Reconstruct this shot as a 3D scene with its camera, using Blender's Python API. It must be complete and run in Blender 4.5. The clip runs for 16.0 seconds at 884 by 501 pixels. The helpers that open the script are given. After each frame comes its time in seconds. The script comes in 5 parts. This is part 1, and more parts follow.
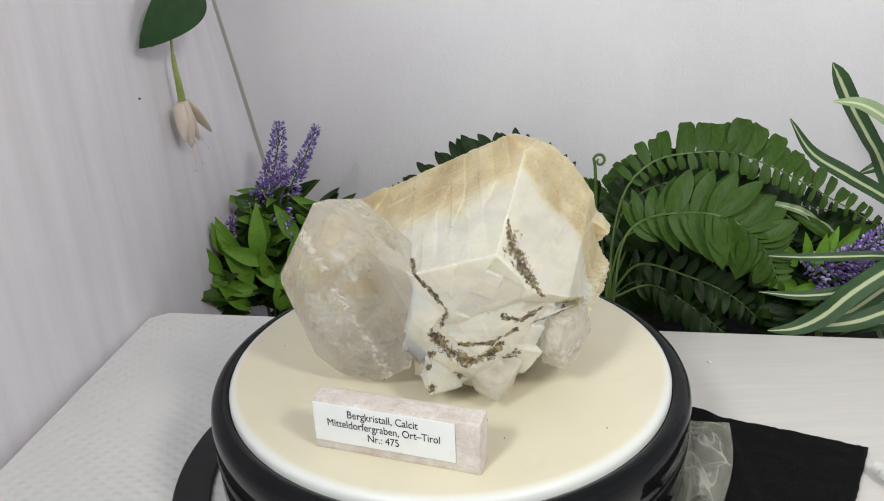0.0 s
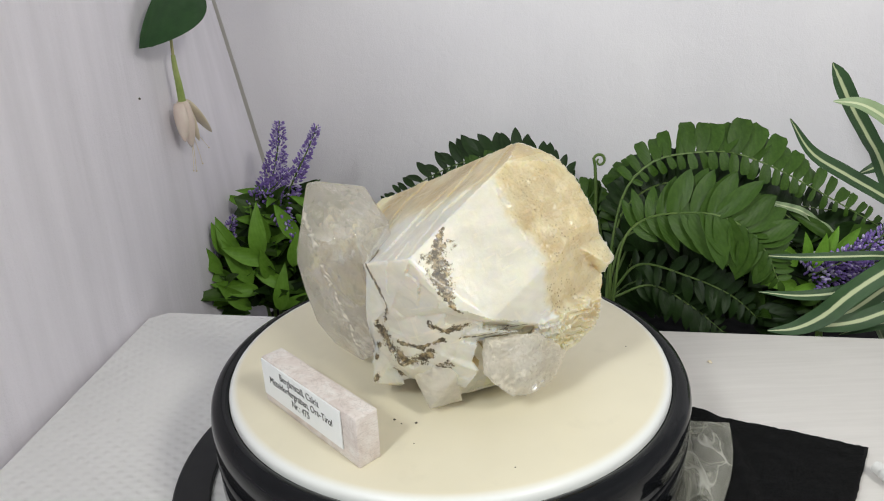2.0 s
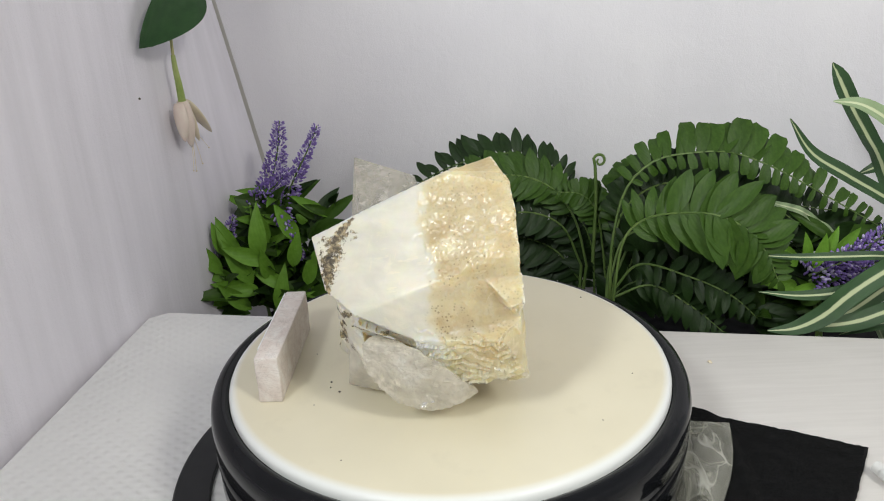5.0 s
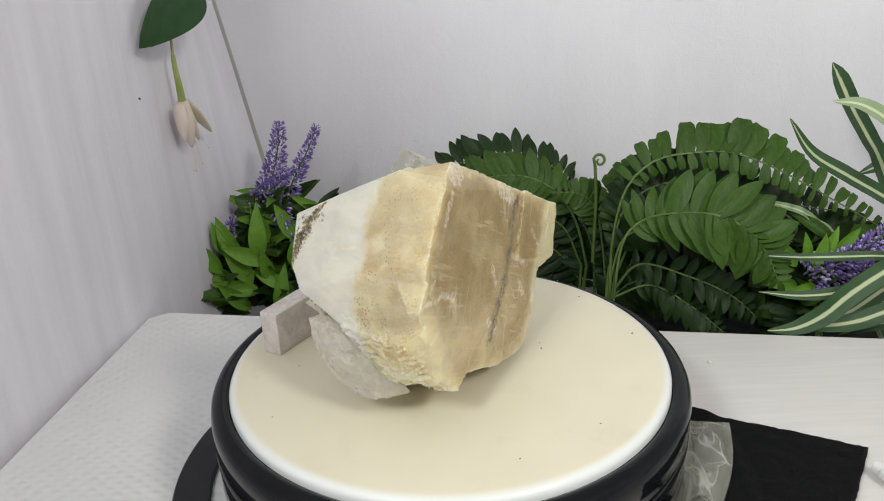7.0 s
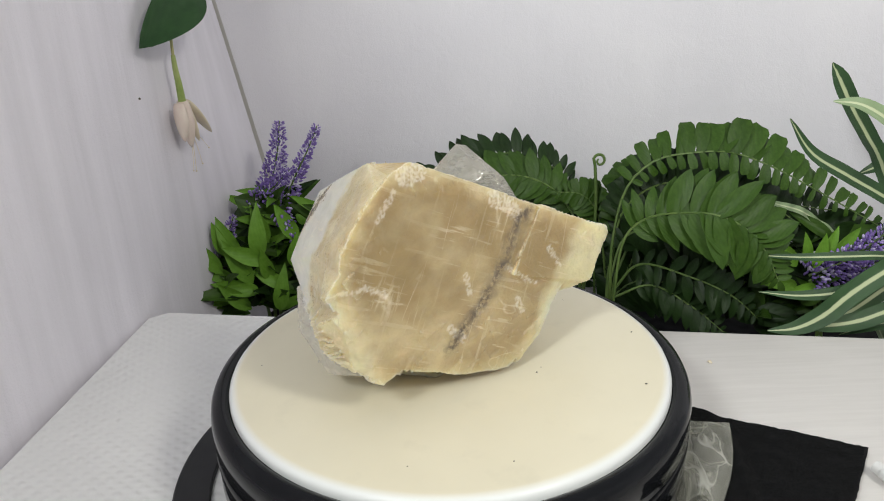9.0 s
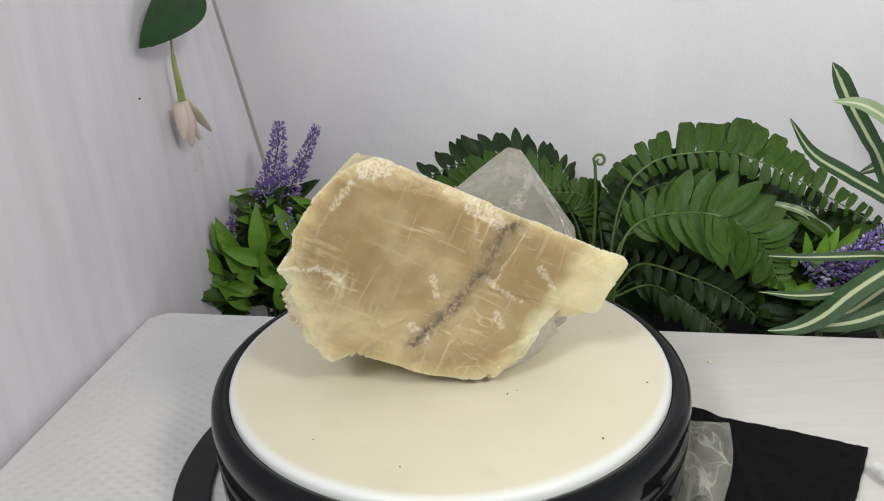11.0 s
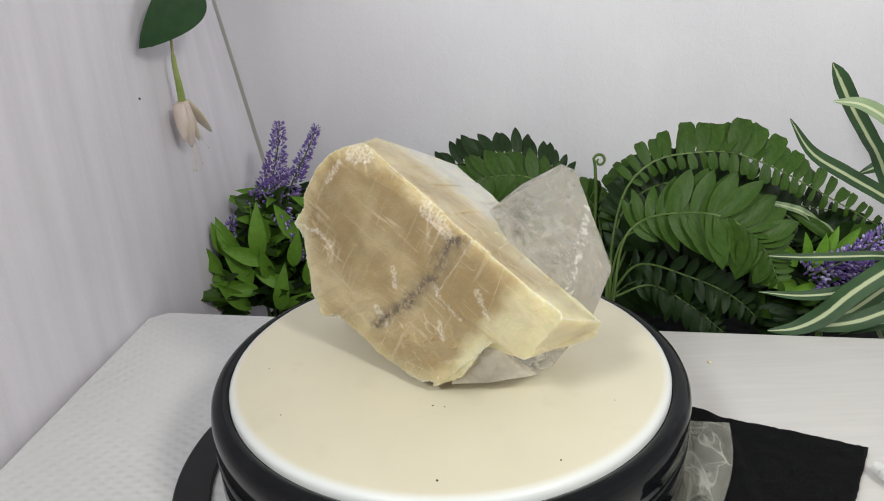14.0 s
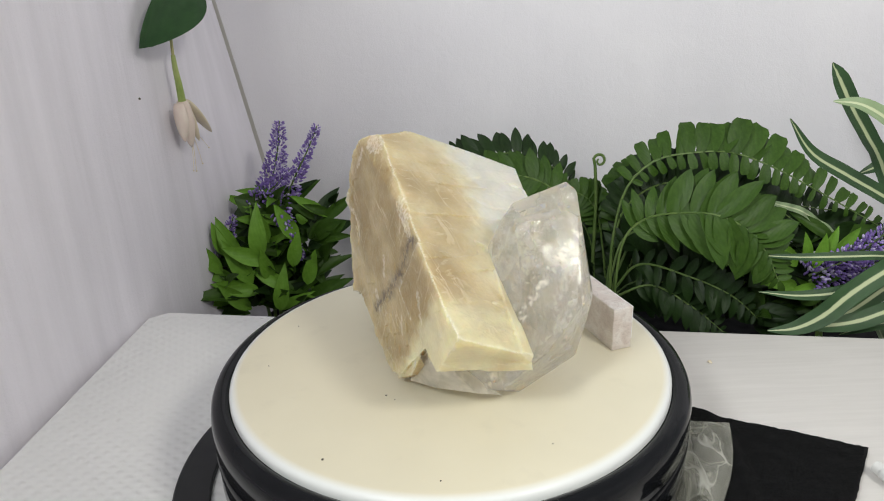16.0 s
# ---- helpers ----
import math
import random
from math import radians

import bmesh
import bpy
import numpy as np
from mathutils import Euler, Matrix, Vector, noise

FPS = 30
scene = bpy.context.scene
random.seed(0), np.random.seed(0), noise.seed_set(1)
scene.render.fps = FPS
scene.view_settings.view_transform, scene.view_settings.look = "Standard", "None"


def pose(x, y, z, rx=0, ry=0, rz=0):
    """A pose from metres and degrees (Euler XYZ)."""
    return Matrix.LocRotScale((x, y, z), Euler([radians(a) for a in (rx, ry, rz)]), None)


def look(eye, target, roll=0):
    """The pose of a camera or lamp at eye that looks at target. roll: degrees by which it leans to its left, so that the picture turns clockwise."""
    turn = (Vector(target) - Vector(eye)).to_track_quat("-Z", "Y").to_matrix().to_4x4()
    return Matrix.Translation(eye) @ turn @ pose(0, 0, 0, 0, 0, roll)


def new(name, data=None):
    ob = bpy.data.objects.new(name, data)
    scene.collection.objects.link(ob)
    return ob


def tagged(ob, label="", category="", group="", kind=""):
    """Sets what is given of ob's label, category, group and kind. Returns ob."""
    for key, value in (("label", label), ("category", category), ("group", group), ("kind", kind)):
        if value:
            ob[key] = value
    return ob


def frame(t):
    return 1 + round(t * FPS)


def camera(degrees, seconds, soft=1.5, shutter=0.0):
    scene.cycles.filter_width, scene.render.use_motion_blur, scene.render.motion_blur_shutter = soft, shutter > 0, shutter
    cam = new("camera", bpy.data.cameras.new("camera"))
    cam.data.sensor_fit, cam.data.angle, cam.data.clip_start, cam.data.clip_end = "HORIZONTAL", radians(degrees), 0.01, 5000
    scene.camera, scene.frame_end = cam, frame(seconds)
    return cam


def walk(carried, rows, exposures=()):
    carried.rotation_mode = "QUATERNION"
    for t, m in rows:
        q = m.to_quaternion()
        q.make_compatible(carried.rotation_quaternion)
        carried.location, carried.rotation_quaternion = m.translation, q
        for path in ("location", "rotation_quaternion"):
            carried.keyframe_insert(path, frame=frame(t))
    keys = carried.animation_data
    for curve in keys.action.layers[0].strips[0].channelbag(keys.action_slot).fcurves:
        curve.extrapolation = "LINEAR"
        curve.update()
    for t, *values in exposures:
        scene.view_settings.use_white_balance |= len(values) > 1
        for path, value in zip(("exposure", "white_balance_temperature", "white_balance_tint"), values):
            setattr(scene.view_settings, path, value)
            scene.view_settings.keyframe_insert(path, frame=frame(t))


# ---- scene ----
# Units: metres. The plate's top is z = 0, its axis the z axis.
cam = camera(62.0, 16.0, 1.05)
EYE = pose(0.0, -0.2996, 0.1726, 68.007, 2.116, -0.608)
walk(cam, [(0, EYE), (16.0, EYE)], exposures=[(0, 0.0), (16.0, 0.0)])

SPIN = -14.53          # degrees a second, clockwise from above
TABLE_Z = -0.060

# ---------------------------------------------------------------- light
world = bpy.data.worlds.new("room_air")
scene.world = world
world.use_nodes = True
world.node_tree.nodes["Background"].inputs[0].default_value = (0.965, 0.98, 1.0, 1)
world.node_tree.nodes["Background"].inputs[1].default_value = 0.47


def lamp(name, m, watts, sx, sy, color):
    d = bpy.data.lights.new(name, "AREA")
    d.shape, d.size, d.size_y, d.energy, d.color = "RECTANGLE", sx, sy, watts, color
    ob = new(name, d)
    ob.matrix_world = m
    return ob


lamp("softbox_right", look((0.46, -0.54, 0.62), (-0.02, 0.08, 0.02)), 3.3, 0.15, 0.15, (1.0, 0.98, 0.90))
lamp("softbox_left", look((-0.38, -0.58, 0.60), (-0.07, 0.14, 0.06)), 4.9, 0.15, 0.15, (0.965, 1.0, 0.97))


# ---------------------------------------------------------------- materials
def mat(name):
    m = bpy.data.materials.new(name)
    m.use_nodes = True
    nt = m.node_tree
    return m, nt, nt.nodes["Principled BSDF"]


def nd(nt, kind, **kw):
    n = nt.nodes.new(kind)
    for k, v in kw.items():
        if k in n.inputs:
            n.inputs[k].default_value = v
    return n


def coords(nt, out="Object"):
    return nt.nodes.new("ShaderNodeTexCoord").outputs[out]


def noise_tex(nt, vec, scale, detail=4.0, rough=0.55, dist=0.0):
    n = nd(nt, "ShaderNodeTexNoise", Scale=scale, Detail=detail, Roughness=rough, Distortion=dist)
    nt.links.new(vec, n.inputs["Vector"])
    return n.outputs["Fac"]


def ramp(nt, fac, stops):
    r = nt.nodes.new("ShaderNodeValToRGB")
    el = r.color_ramp.elements
    while len(el) < len(stops):
        el.new(0.5)
    for e, (p, c) in zip(el, stops):
        e.position = p
        e.color = (*c, 1) if isinstance(c, tuple) else (c, c, c, 1)
    nt.links.new(fac, r.inputs["Fac"])
    return r.outputs["Color"]


def mix(nt, fac, a, b, mode="MIX"):
    m = nt.nodes.new("ShaderNodeMix")
    m.data_type, m.blend_type = "RGBA", mode
    for sock, v in ((m.inputs[0], fac), (m.inputs[6], a), (m.inputs[7], b)):
        if isinstance(v, (int, float)):
            sock.default_value = v
        elif isinstance(v, tuple):
            sock.default_value = (*v, 1)
        else:
            nt.links.new(v, sock)
    return m.outputs[2]


def bump(nt, bsdf, height, strength, distance):
    b = nd(nt, "ShaderNodeBump", Strength=strength, Distance=distance)
    nt.links.new(height, b.inputs["Height"])
    nt.links.new(b.outputs["Normal"], bsdf.inputs["Normal"])
    return b


def math_node(nt, op, a, b):
    m = nt.nodes.new("ShaderNodeMath")
    m.operation = op
    for sock, v in zip(m.inputs, (a, b)):
        if isinstance(v, (int, float)):
            sock.default_value = v
        else:
            nt.links.new(v, sock)
    return m.outputs[0]


def stretch(nt, vec, scale, turn=(0, 0, 0)):
    n = nt.nodes.new("ShaderNodeMapping")
    n.inputs["Scale"].default_value = scale
    n.inputs["Rotation"].default_value = turn
    nt.links.new(vec, n.inputs["Vector"])
    return n.outputs["Vector"]


def attr(nt, name):
    a = nt.nodes.new("ShaderNodeAttribute")
    a.attribute_name = name
    return a.outputs["Fac"]


def plain(name, a, b, scale, rough=0.5, relief=0.0, spec=0.5, metal=0.0, detail=4.0):
    """Two-tone surface with grain and a fine relief."""
    m, nt, p = mat(name)
    v = coords(nt)
    f = noise_tex(nt, v, scale, detail)
    nt.links.new(ramp(nt, f, [(0.3, a), (0.7, b)]), p.inputs["Base Color"])
    p.inputs["Roughness"].default_value = rough
    p.inputs["Specular IOR Level"].default_value = spec
    p.inputs["Metallic"].default_value = metal
    if relief:
        bump(nt, p, noise_tex(nt, v, scale * 4, 3), 0.5, relief)
    return m


def fabric_material(name, a, b, fold, tone):
    m, nt, p = mat(name)
    v = coords(nt)
    streak = noise_tex(nt, stretch(nt, v, (1, 1, 0.08)), 55, 4)
    cloud = noise_tex(nt, v, 7, 3)
    weave = nd(nt, "ShaderNodeTexVoronoi", Scale=900.0)
    nt.links.new(v, weave.inputs["Vector"])
    base = ramp(nt, cloud, [(0.3, a), (0.7, b)])
    # streak also tints the colour: light catching the wrinkles, painted in
    nt.links.new(mix(nt, tone, base, ramp(nt, streak, [(0.35, 0.45), (0.65, 1.0)]), "MULTIPLY"), p.inputs["Base Color"])
    h = math_node(nt, "ADD", math_node(nt, "MULTIPLY", streak, fold), math_node(nt, "MULTIPLY", weave.outputs["Distance"], 0.12))
    h = math_node(nt, "ADD", h, math_node(nt, "MULTIPLY", noise_tex(nt, v, 260, 2), 0.12))
    h = math_node(nt, "ADD", h, math_node(nt, "MULTIPLY", noise_tex(nt, v, 70, 5, 0.65, 0.6), 0.55))
    bump(nt, p, h, 0.55, 0.002)
    p.inputs["Roughness"].default_value = 0.85
    p.inputs["Specular IOR Level"].default_value = 0.2
    return m


M_WALL_L = fabric_material("white_fabric_wrinkled", (0.81, 0.785, 0.85), (0.86, 0.835, 0.895), 1.3, 0.16)
M_WALL_B = fabric_material("white_fabric", (0.78, 0.77, 0.815), (0.845, 0.835, 0.87), 0.25, 0.02)


def towel_material():
    m, nt, p = mat("embossed_paper")
    v = stretch(nt, coords(nt), (1, 1, 1), (0, 0, 0.62))
    w = nt.nodes.new("ShaderNodeTexWave")
    w.inputs["Scale"].default_value = 46
    w.inputs["Distortion"].default_value = 1.1
    w.inputs["Detail"].default_value = 2
    nt.links.new(v, w.inputs["Vector"])
    w2 = nt.nodes.new("ShaderNodeTexWave")
    w2.bands_direction = "Y"
    w2.inputs["Scale"].default_value = 60
    w2.inputs["Distortion"].default_value = 1.6
    nt.links.new(v, w2.inputs["Vector"])
    n = noise_tex(nt, v, 120, 4)
    h = math_node(nt, "ADD", math_node(nt, "MULTIPLY", math_node(nt, "MULTIPLY", w.outputs["Fac"], w2.outputs["Fac"]), 0.8), math_node(nt, "MULTIPLY", w.outputs["Fac"], 0.12))
    h = math_node(nt, "ADD", h, math_node(nt, "MULTIPLY", n, 0.55))
    bump(nt, p, h, 0.62, 0.0013)
    nt.links.new(ramp(nt, noise_tex(nt, v, 14, 4), [(0.3, (0.79, 0.79, 0.785)), (0.7, (0.85, 0.85, 0.84))]), p.inputs["Base Color"])
    p.inputs["Roughness"].default_value = 0.9
    p.inputs["Specular IOR Level"].default_value = 0.2
    return m


def table_material():
    m, nt, p = mat("pale_table_cover")
    v = coords(nt)
    g = noise_tex(nt, stretch(nt, v, (4, 60, 60)), 5, 5)
    blot = noise_tex(nt, v, 16, 4)
    base = ramp(nt, g, [(0.25, (0.68, 0.655, 0.63)), (0.75, (0.745, 0.72, 0.695))])
    nt.links.new(mix(nt, 0.25, base, ramp(nt, blot, [(0.3, 0.8), (0.7, 1.0)]), "MULTIPLY"), p.inputs["Base Color"])
    bump(nt, p, g, 0.2, 0.0006)
    p.inputs["Roughness"].default_value = 0.6
    return m


def plate_material():
    """Cream plastic that turns white towards the rounded rim, where reflected light is painted in."""
    m, nt, p = mat("cream_plastic")
    v = coords(nt)
    flat = stretch(nt, v, (1, 1, 0))
    length = nt.nodes.new("ShaderNodeVectorMath")
    length.operation = "LENGTH"
    nt.links.new(flat, length.inputs[0])
    r = math_node(nt, "MULTIPLY", length.outputs["Value"], 10.0)
    cream = ramp(nt, noise_tex(nt, v, 18, 3), [(0.3, (0.72, 0.67, 0.52)), (0.7, (0.765, 0.715, 0.56))])
    smudge = ramp(nt, noise_tex(nt, v, 45, 5), [(0.30, 0.86), (0.42, 1.0)])
    cream = mix(nt, 0.35, cream, smudge, "MULTIPLY")
    col = mix(nt, ramp(nt, r, [(0.955, 0.0), (0.985, 1.0)]), cream, (0.80, 0.82, 0.81))
    nt.links.new(col, p.inputs["Base Color"])
    nt.links.new(ramp(nt, noise_tex(nt, v, 60, 4), [(0.3, 0.30), (0.7, 0.42)]), p.inputs["Roughness"])
    p.inputs["Specular IOR Level"].default_value = 0.35
    return m


def black_material():
    m, nt, p = mat("black_plastic")
    v = coords(nt)
    dust = nt.nodes.new("ShaderNodeTexVoronoi")
    dust.inputs["Scale"].default_value = 55
    nt.links.new(v, dust.inputs["Vector"])
    spot = ramp(nt, dust.outputs["Distance"], [(0.035, 1.0), (0.06, 0.0)])
    pick = ramp(nt, noise_tex(nt, v, 21, 2), [(0.60, 0.0), (0.64, 1.0)])
    base = ramp(nt, noise_tex(nt, v, 30, 5), [(0.3, (0.006, 0.0065, 0.008)), (0.75, (0.011, 0.012, 0.014))])
    nt.links.new(mix(nt, mix(nt, 1.0, spot, pick, "MULTIPLY"), base, (0.45, 0.44, 0.42)), p.inputs["Base Color"])
    nt.links.new(ramp(nt, noise_tex(nt, v, 40, 4), [(0.3, 0.07), (0.7, 0.13)]), p.inputs["Roughness"])
    p.inputs["Specular IOR Level"].default_value = 0.14
    return m


M_TOWEL, M_TABLE, M_PLATE, M_BLACK = towel_material(), table_material(), plate_material(), black_material()
M_RUBBER = plain("matt_black_rubber", (0.010, 0.011, 0.013), (0.018, 0.019, 0.021), 60, 0.65, 0.0001)
M_WHITE_PLASTIC = plain("white_plastic", (0.70, 0.70, 0.69), (0.77, 0.77, 0.76), 25, 0.4)
# near-black colour in place of the shade under the plants
M_SHADE_SHELF = plain("shade_black", (0.010, 0.010, 0.011), (0.022, 0.022, 0.024), 80, 0.95, 0.0005, 0.1)
M_ROOM = plain("room_paint", (0.64, 0.61, 0.57), (0.70, 0.67, 0.63), 3, 0.9)
M_FLOOR = plain("grey_floor", (0.16, 0.15, 0.14), (0.24, 0.23, 0.21), 9, 0.6)
M_INK = plain("printing_ink", (0.006, 0.006, 0.007), (0.012, 0.012, 0.013), 100, 0.7)
M_CRUMB = plain("dark_crumb", (0.06, 0.055, 0.045), (0.14, 0.12, 0.09), 300, 0.8)


def marble_material():
    m, nt, p = mat("pinkish_marble")
    v = coords(nt)
    base = ramp(nt, noise_tex(nt, v, 120, 6, 0.65, 0.8), [(0.25, (0.58, 0.49, 0.455)), (0.5, (0.70, 0.635, 0.60)), (0.72, (0.80, 0.775, 0.75))])
    vein = ramp(nt, noise_tex(nt, stretch(nt, v, (1, 1, 3)), 95, 5, 0.6, 2.5), [(0.47, 1.0), (0.5, 0.72), (0.53, 1.0)])
    nt.links.new(mix(nt, 0.6, base, vein, "MULTIPLY"), p.inputs["Base Color"])
    bump(nt, p, noise_tex(nt, v, 600, 3), 0.4, 0.0003)
    p.inputs["Roughness"].default_value = 0.6
    return m


M_MARBLE = marble_material()
M_PAPER = plain("label_paper", (0.84, 0.87, 0.88), (0.88, 0.90, 0.91), 160, 0.45, 0.00005)


def calcite_material():
    """White to cream to honey-brown calcite; the colour follows the crystal's growth zones and holds the edge glow."""
    m, nt, p = mat("calcite")
    v = coords(nt)
    cloud = noise_tex(nt, v, 45, 6, 0.62, 0.3)
    blot = noise_tex(nt, v, 130, 5, 0.6, 0.4)
    fine = noise_tex(nt, v, 420, 5, 0.65)
    zone = math_node(nt, "ADD", attr(nt, "zone"), math_node(nt, "MULTIPLY", math_node(nt, "SUBTRACT", cloud, 0.5), 0.55))
    col = ramp(nt, zone, [(0.02, (0.70, 0.68, 0.595)), (0.14, (0.715, 0.69, 0.585)), (0.34, (0.71, 0.645, 0.445)), (0.58, (0.60, 0.49, 0.29)), (0.95, (0.36, 0.265, 0.125))])
    yel = math_node(nt, "ADD", attr(nt, "yellow"), math_node(nt, "MULTIPLY", math_node(nt, "SUBTRACT", blot, 0.5), 0.25))
    yel = ramp(nt, yel, [(0.12, 0.0), (0.9, 0.85)])
    col = mix(nt, yel, col, (0.76, 0.71, 0.46))
    # mottling: strong in the brown zones, faint in the white ones
    haze = ramp(nt, noise_tex(nt, stretch(nt, v, (1.0, 1.0, 2.0), (0.4, 0.7, 0.2)), 70, 4, 0.55, 0.5), [(0.34, 0.80), (0.66, 1.0)])
    col = mix(nt, 0.7, col, haze, "MULTIPLY")
    deep = math_node(nt, "MULTIPLY", ramp(nt, zone, [(0.12, 0.06), (0.45, 1.0)]), ramp(nt, cloud, [(0.44, 0.0), (0.74, 0.42)]))
    col = mix(nt, deep, col, (0.40, 0.28, 0.14))
    # cleavage: fine pale lines in two directions, broken up
    own = stretch(nt, v, (1, 1, 1), (0, radians(26.6), 0))
    mark = noise_tex(nt, stretch(nt, own, (52, 14, 3.2)), 9, 4, 0.5, 0.0)
    mark2 = noise_tex(nt, stretch(nt, own, (3.2, 14, 52)), 9, 4, 0.5, 0.0)
    lines = mix(nt, 1.0, ramp(nt, mark, [(0.61, 0.0), (0.66, 0.8)]), ramp(nt, mark2, [(0.60, 0.0), (0.65, 1.0)]), "LIGHTEN")
    lines = math_node(nt, "MULTIPLY", lines, ramp(nt, cloud, [(0.42, 0.05), (0.66, 0.36)]))
    col = mix(nt, lines, col, (0.88, 0.80, 0.60))
    # healed cleavage cracks: long straight pale lines, crossing
    for spread, where in (((1.0, 1.0, 0.10), 0.5), ((0.14, 1.0, 1.0), 0.47)):
        run = ramp(nt, noise_tex(nt, stretch(nt, own, spread), 62, 2, 0.4, 0.0), [(where - 0.010, 0.0), (where, 0.5), (where + 0.010, 0.0)])
        run = math_node(nt, "MULTIPLY", run, ramp(nt, cloud, [(0.50, 0.0), (0.62, 1.0)]))
        col = mix(nt, math_node(nt, "MULTIPLY", run, ramp(nt, zone, [(0.1, 0.15), (0.5, 0.75)])), col, (0.86, 0.78, 0.58))
    # chipped edges scatter the light; their bright look is put into the colour
    geo = nt.nodes.new("ShaderNodeNewGeometry")
    chip = math_node(nt, "ADD", geo.outputs["Pointiness"], math_node(nt, "MULTIPLY", math_node(nt, "SUBTRACT", blot, 0.5), 0.06))
    col = mix(nt, ramp(nt, chip, [(0.52, 0.0), (0.58, 0.4)]), col, (0.84, 0.80, 0.66))
    col = mix(nt, attr(nt, "frost"), col, (0.90, 0.86, 0.77))
    sp = nt.nodes.new("ShaderNodeTexVoronoi")
    sp.inputs["Scale"].default_value = 700
    nt.links.new(v, sp.inputs["Vector"])
    spn = math_node(nt, "MULTIPLY", ramp(nt, sp.outputs["Distance"], [(0.18, 1.0), (0.36, 0.0)]), ramp(nt, noise_tex(nt, v, 160, 3), [(0.45, 0.0), (0.58, 1.0)]))
    col = mix(nt, math_node(nt, "MULTIPLY", math_node(nt, "MULTIPLY", spn, attr(nt, "speckled")), 0.9), col, (0.09, 0.065, 0.04))
    smear = math_node(nt, "MULTIPLY", attr(nt, "speckled"), ramp(nt, blot, [(0.36, 0.0), (0.62, 0.7)]))
    col = mix(nt, smear, col, (0.44, 0.32, 0.16))
    col = mix(nt, math_node(nt, "MULTIPLY", attr(nt, "grey"), ramp(nt, fine, [(0.40, 0.25), (0.56, 0.95)])), col, (0.14, 0.11, 0.08))
    broken = math_node(nt, "ADD", math_node(nt, "MULTIPLY", math_node(nt, "SUBTRACT", noise_tex(nt, v, 150, 4, 0.6), 0.5), 1.5), math_node(nt, "MULTIPLY", math_node(nt, "SUBTRACT", noise_tex(nt, v, 600, 4, 0.7), 0.5), 1.3))
    has = ramp(nt, attr(nt, "stain"), [(0.0, 0.0), (0.15, 1.0)])
    st = math_node(nt, "MULTIPLY", has, ramp(nt, math_node(nt, "ADD", attr(nt, "stain"), broken), [(0.50, 0.0), (0.72, 1.0)]))
    stc = ramp(nt, noise_tex(nt, v, 380, 5, 0.7), [(0.32, (0.03, 0.024, 0.016)), (0.48, (0.12, 0.095, 0.055)), (0.62, (0.42, 0.34, 0.20))])
    col = mix(nt, st, col, stc)
    nt.links.new(col, p.inputs["Base Color"])
    p.inputs["Subsurface Weight"].default_value = 0.9
    p.inputs["Subsurface Radius"].default_value = (1.0, 0.78, 0.45)
    p.inputs["Subsurface Scale"].default_value = 0.016
    p.inputs["Coat Weight"].default_value = 0.22
    p.inputs["Coat Roughness"].default_value = 0.15
    nt.links.new(ramp(nt, blot, [(0.3, 0.34), (0.7, 0.55)]), p.inputs["Roughness"])
    p.inputs["Specular IOR Level"].default_value = 0.42
    flake = nt.nodes.new("ShaderNodeTexVoronoi")
    flake.inputs["Scale"].default_value = 800
    nt.links.new(v, flake.inputs["Vector"])
    h = math_node(nt, "ADD", math_node(nt, "MULTIPLY", fine, 0.35), math_node(nt, "MULTIPLY", lines, 0.5))
    h = math_node(nt, "ADD", h, math_node(nt, "MULTIPLY", math_node(nt, "MULTIPLY", flake.outputs["Distance"], 0.5), ramp(nt, zone, [(0.2, 0.1), (0.5, 1.0)])))
    h = math_node(nt, "SUBTRACT", h, math_node(nt, "MULTIPLY", st, 0.8))
    bump(nt, p, h, 0.6, 0.0005)
    return m


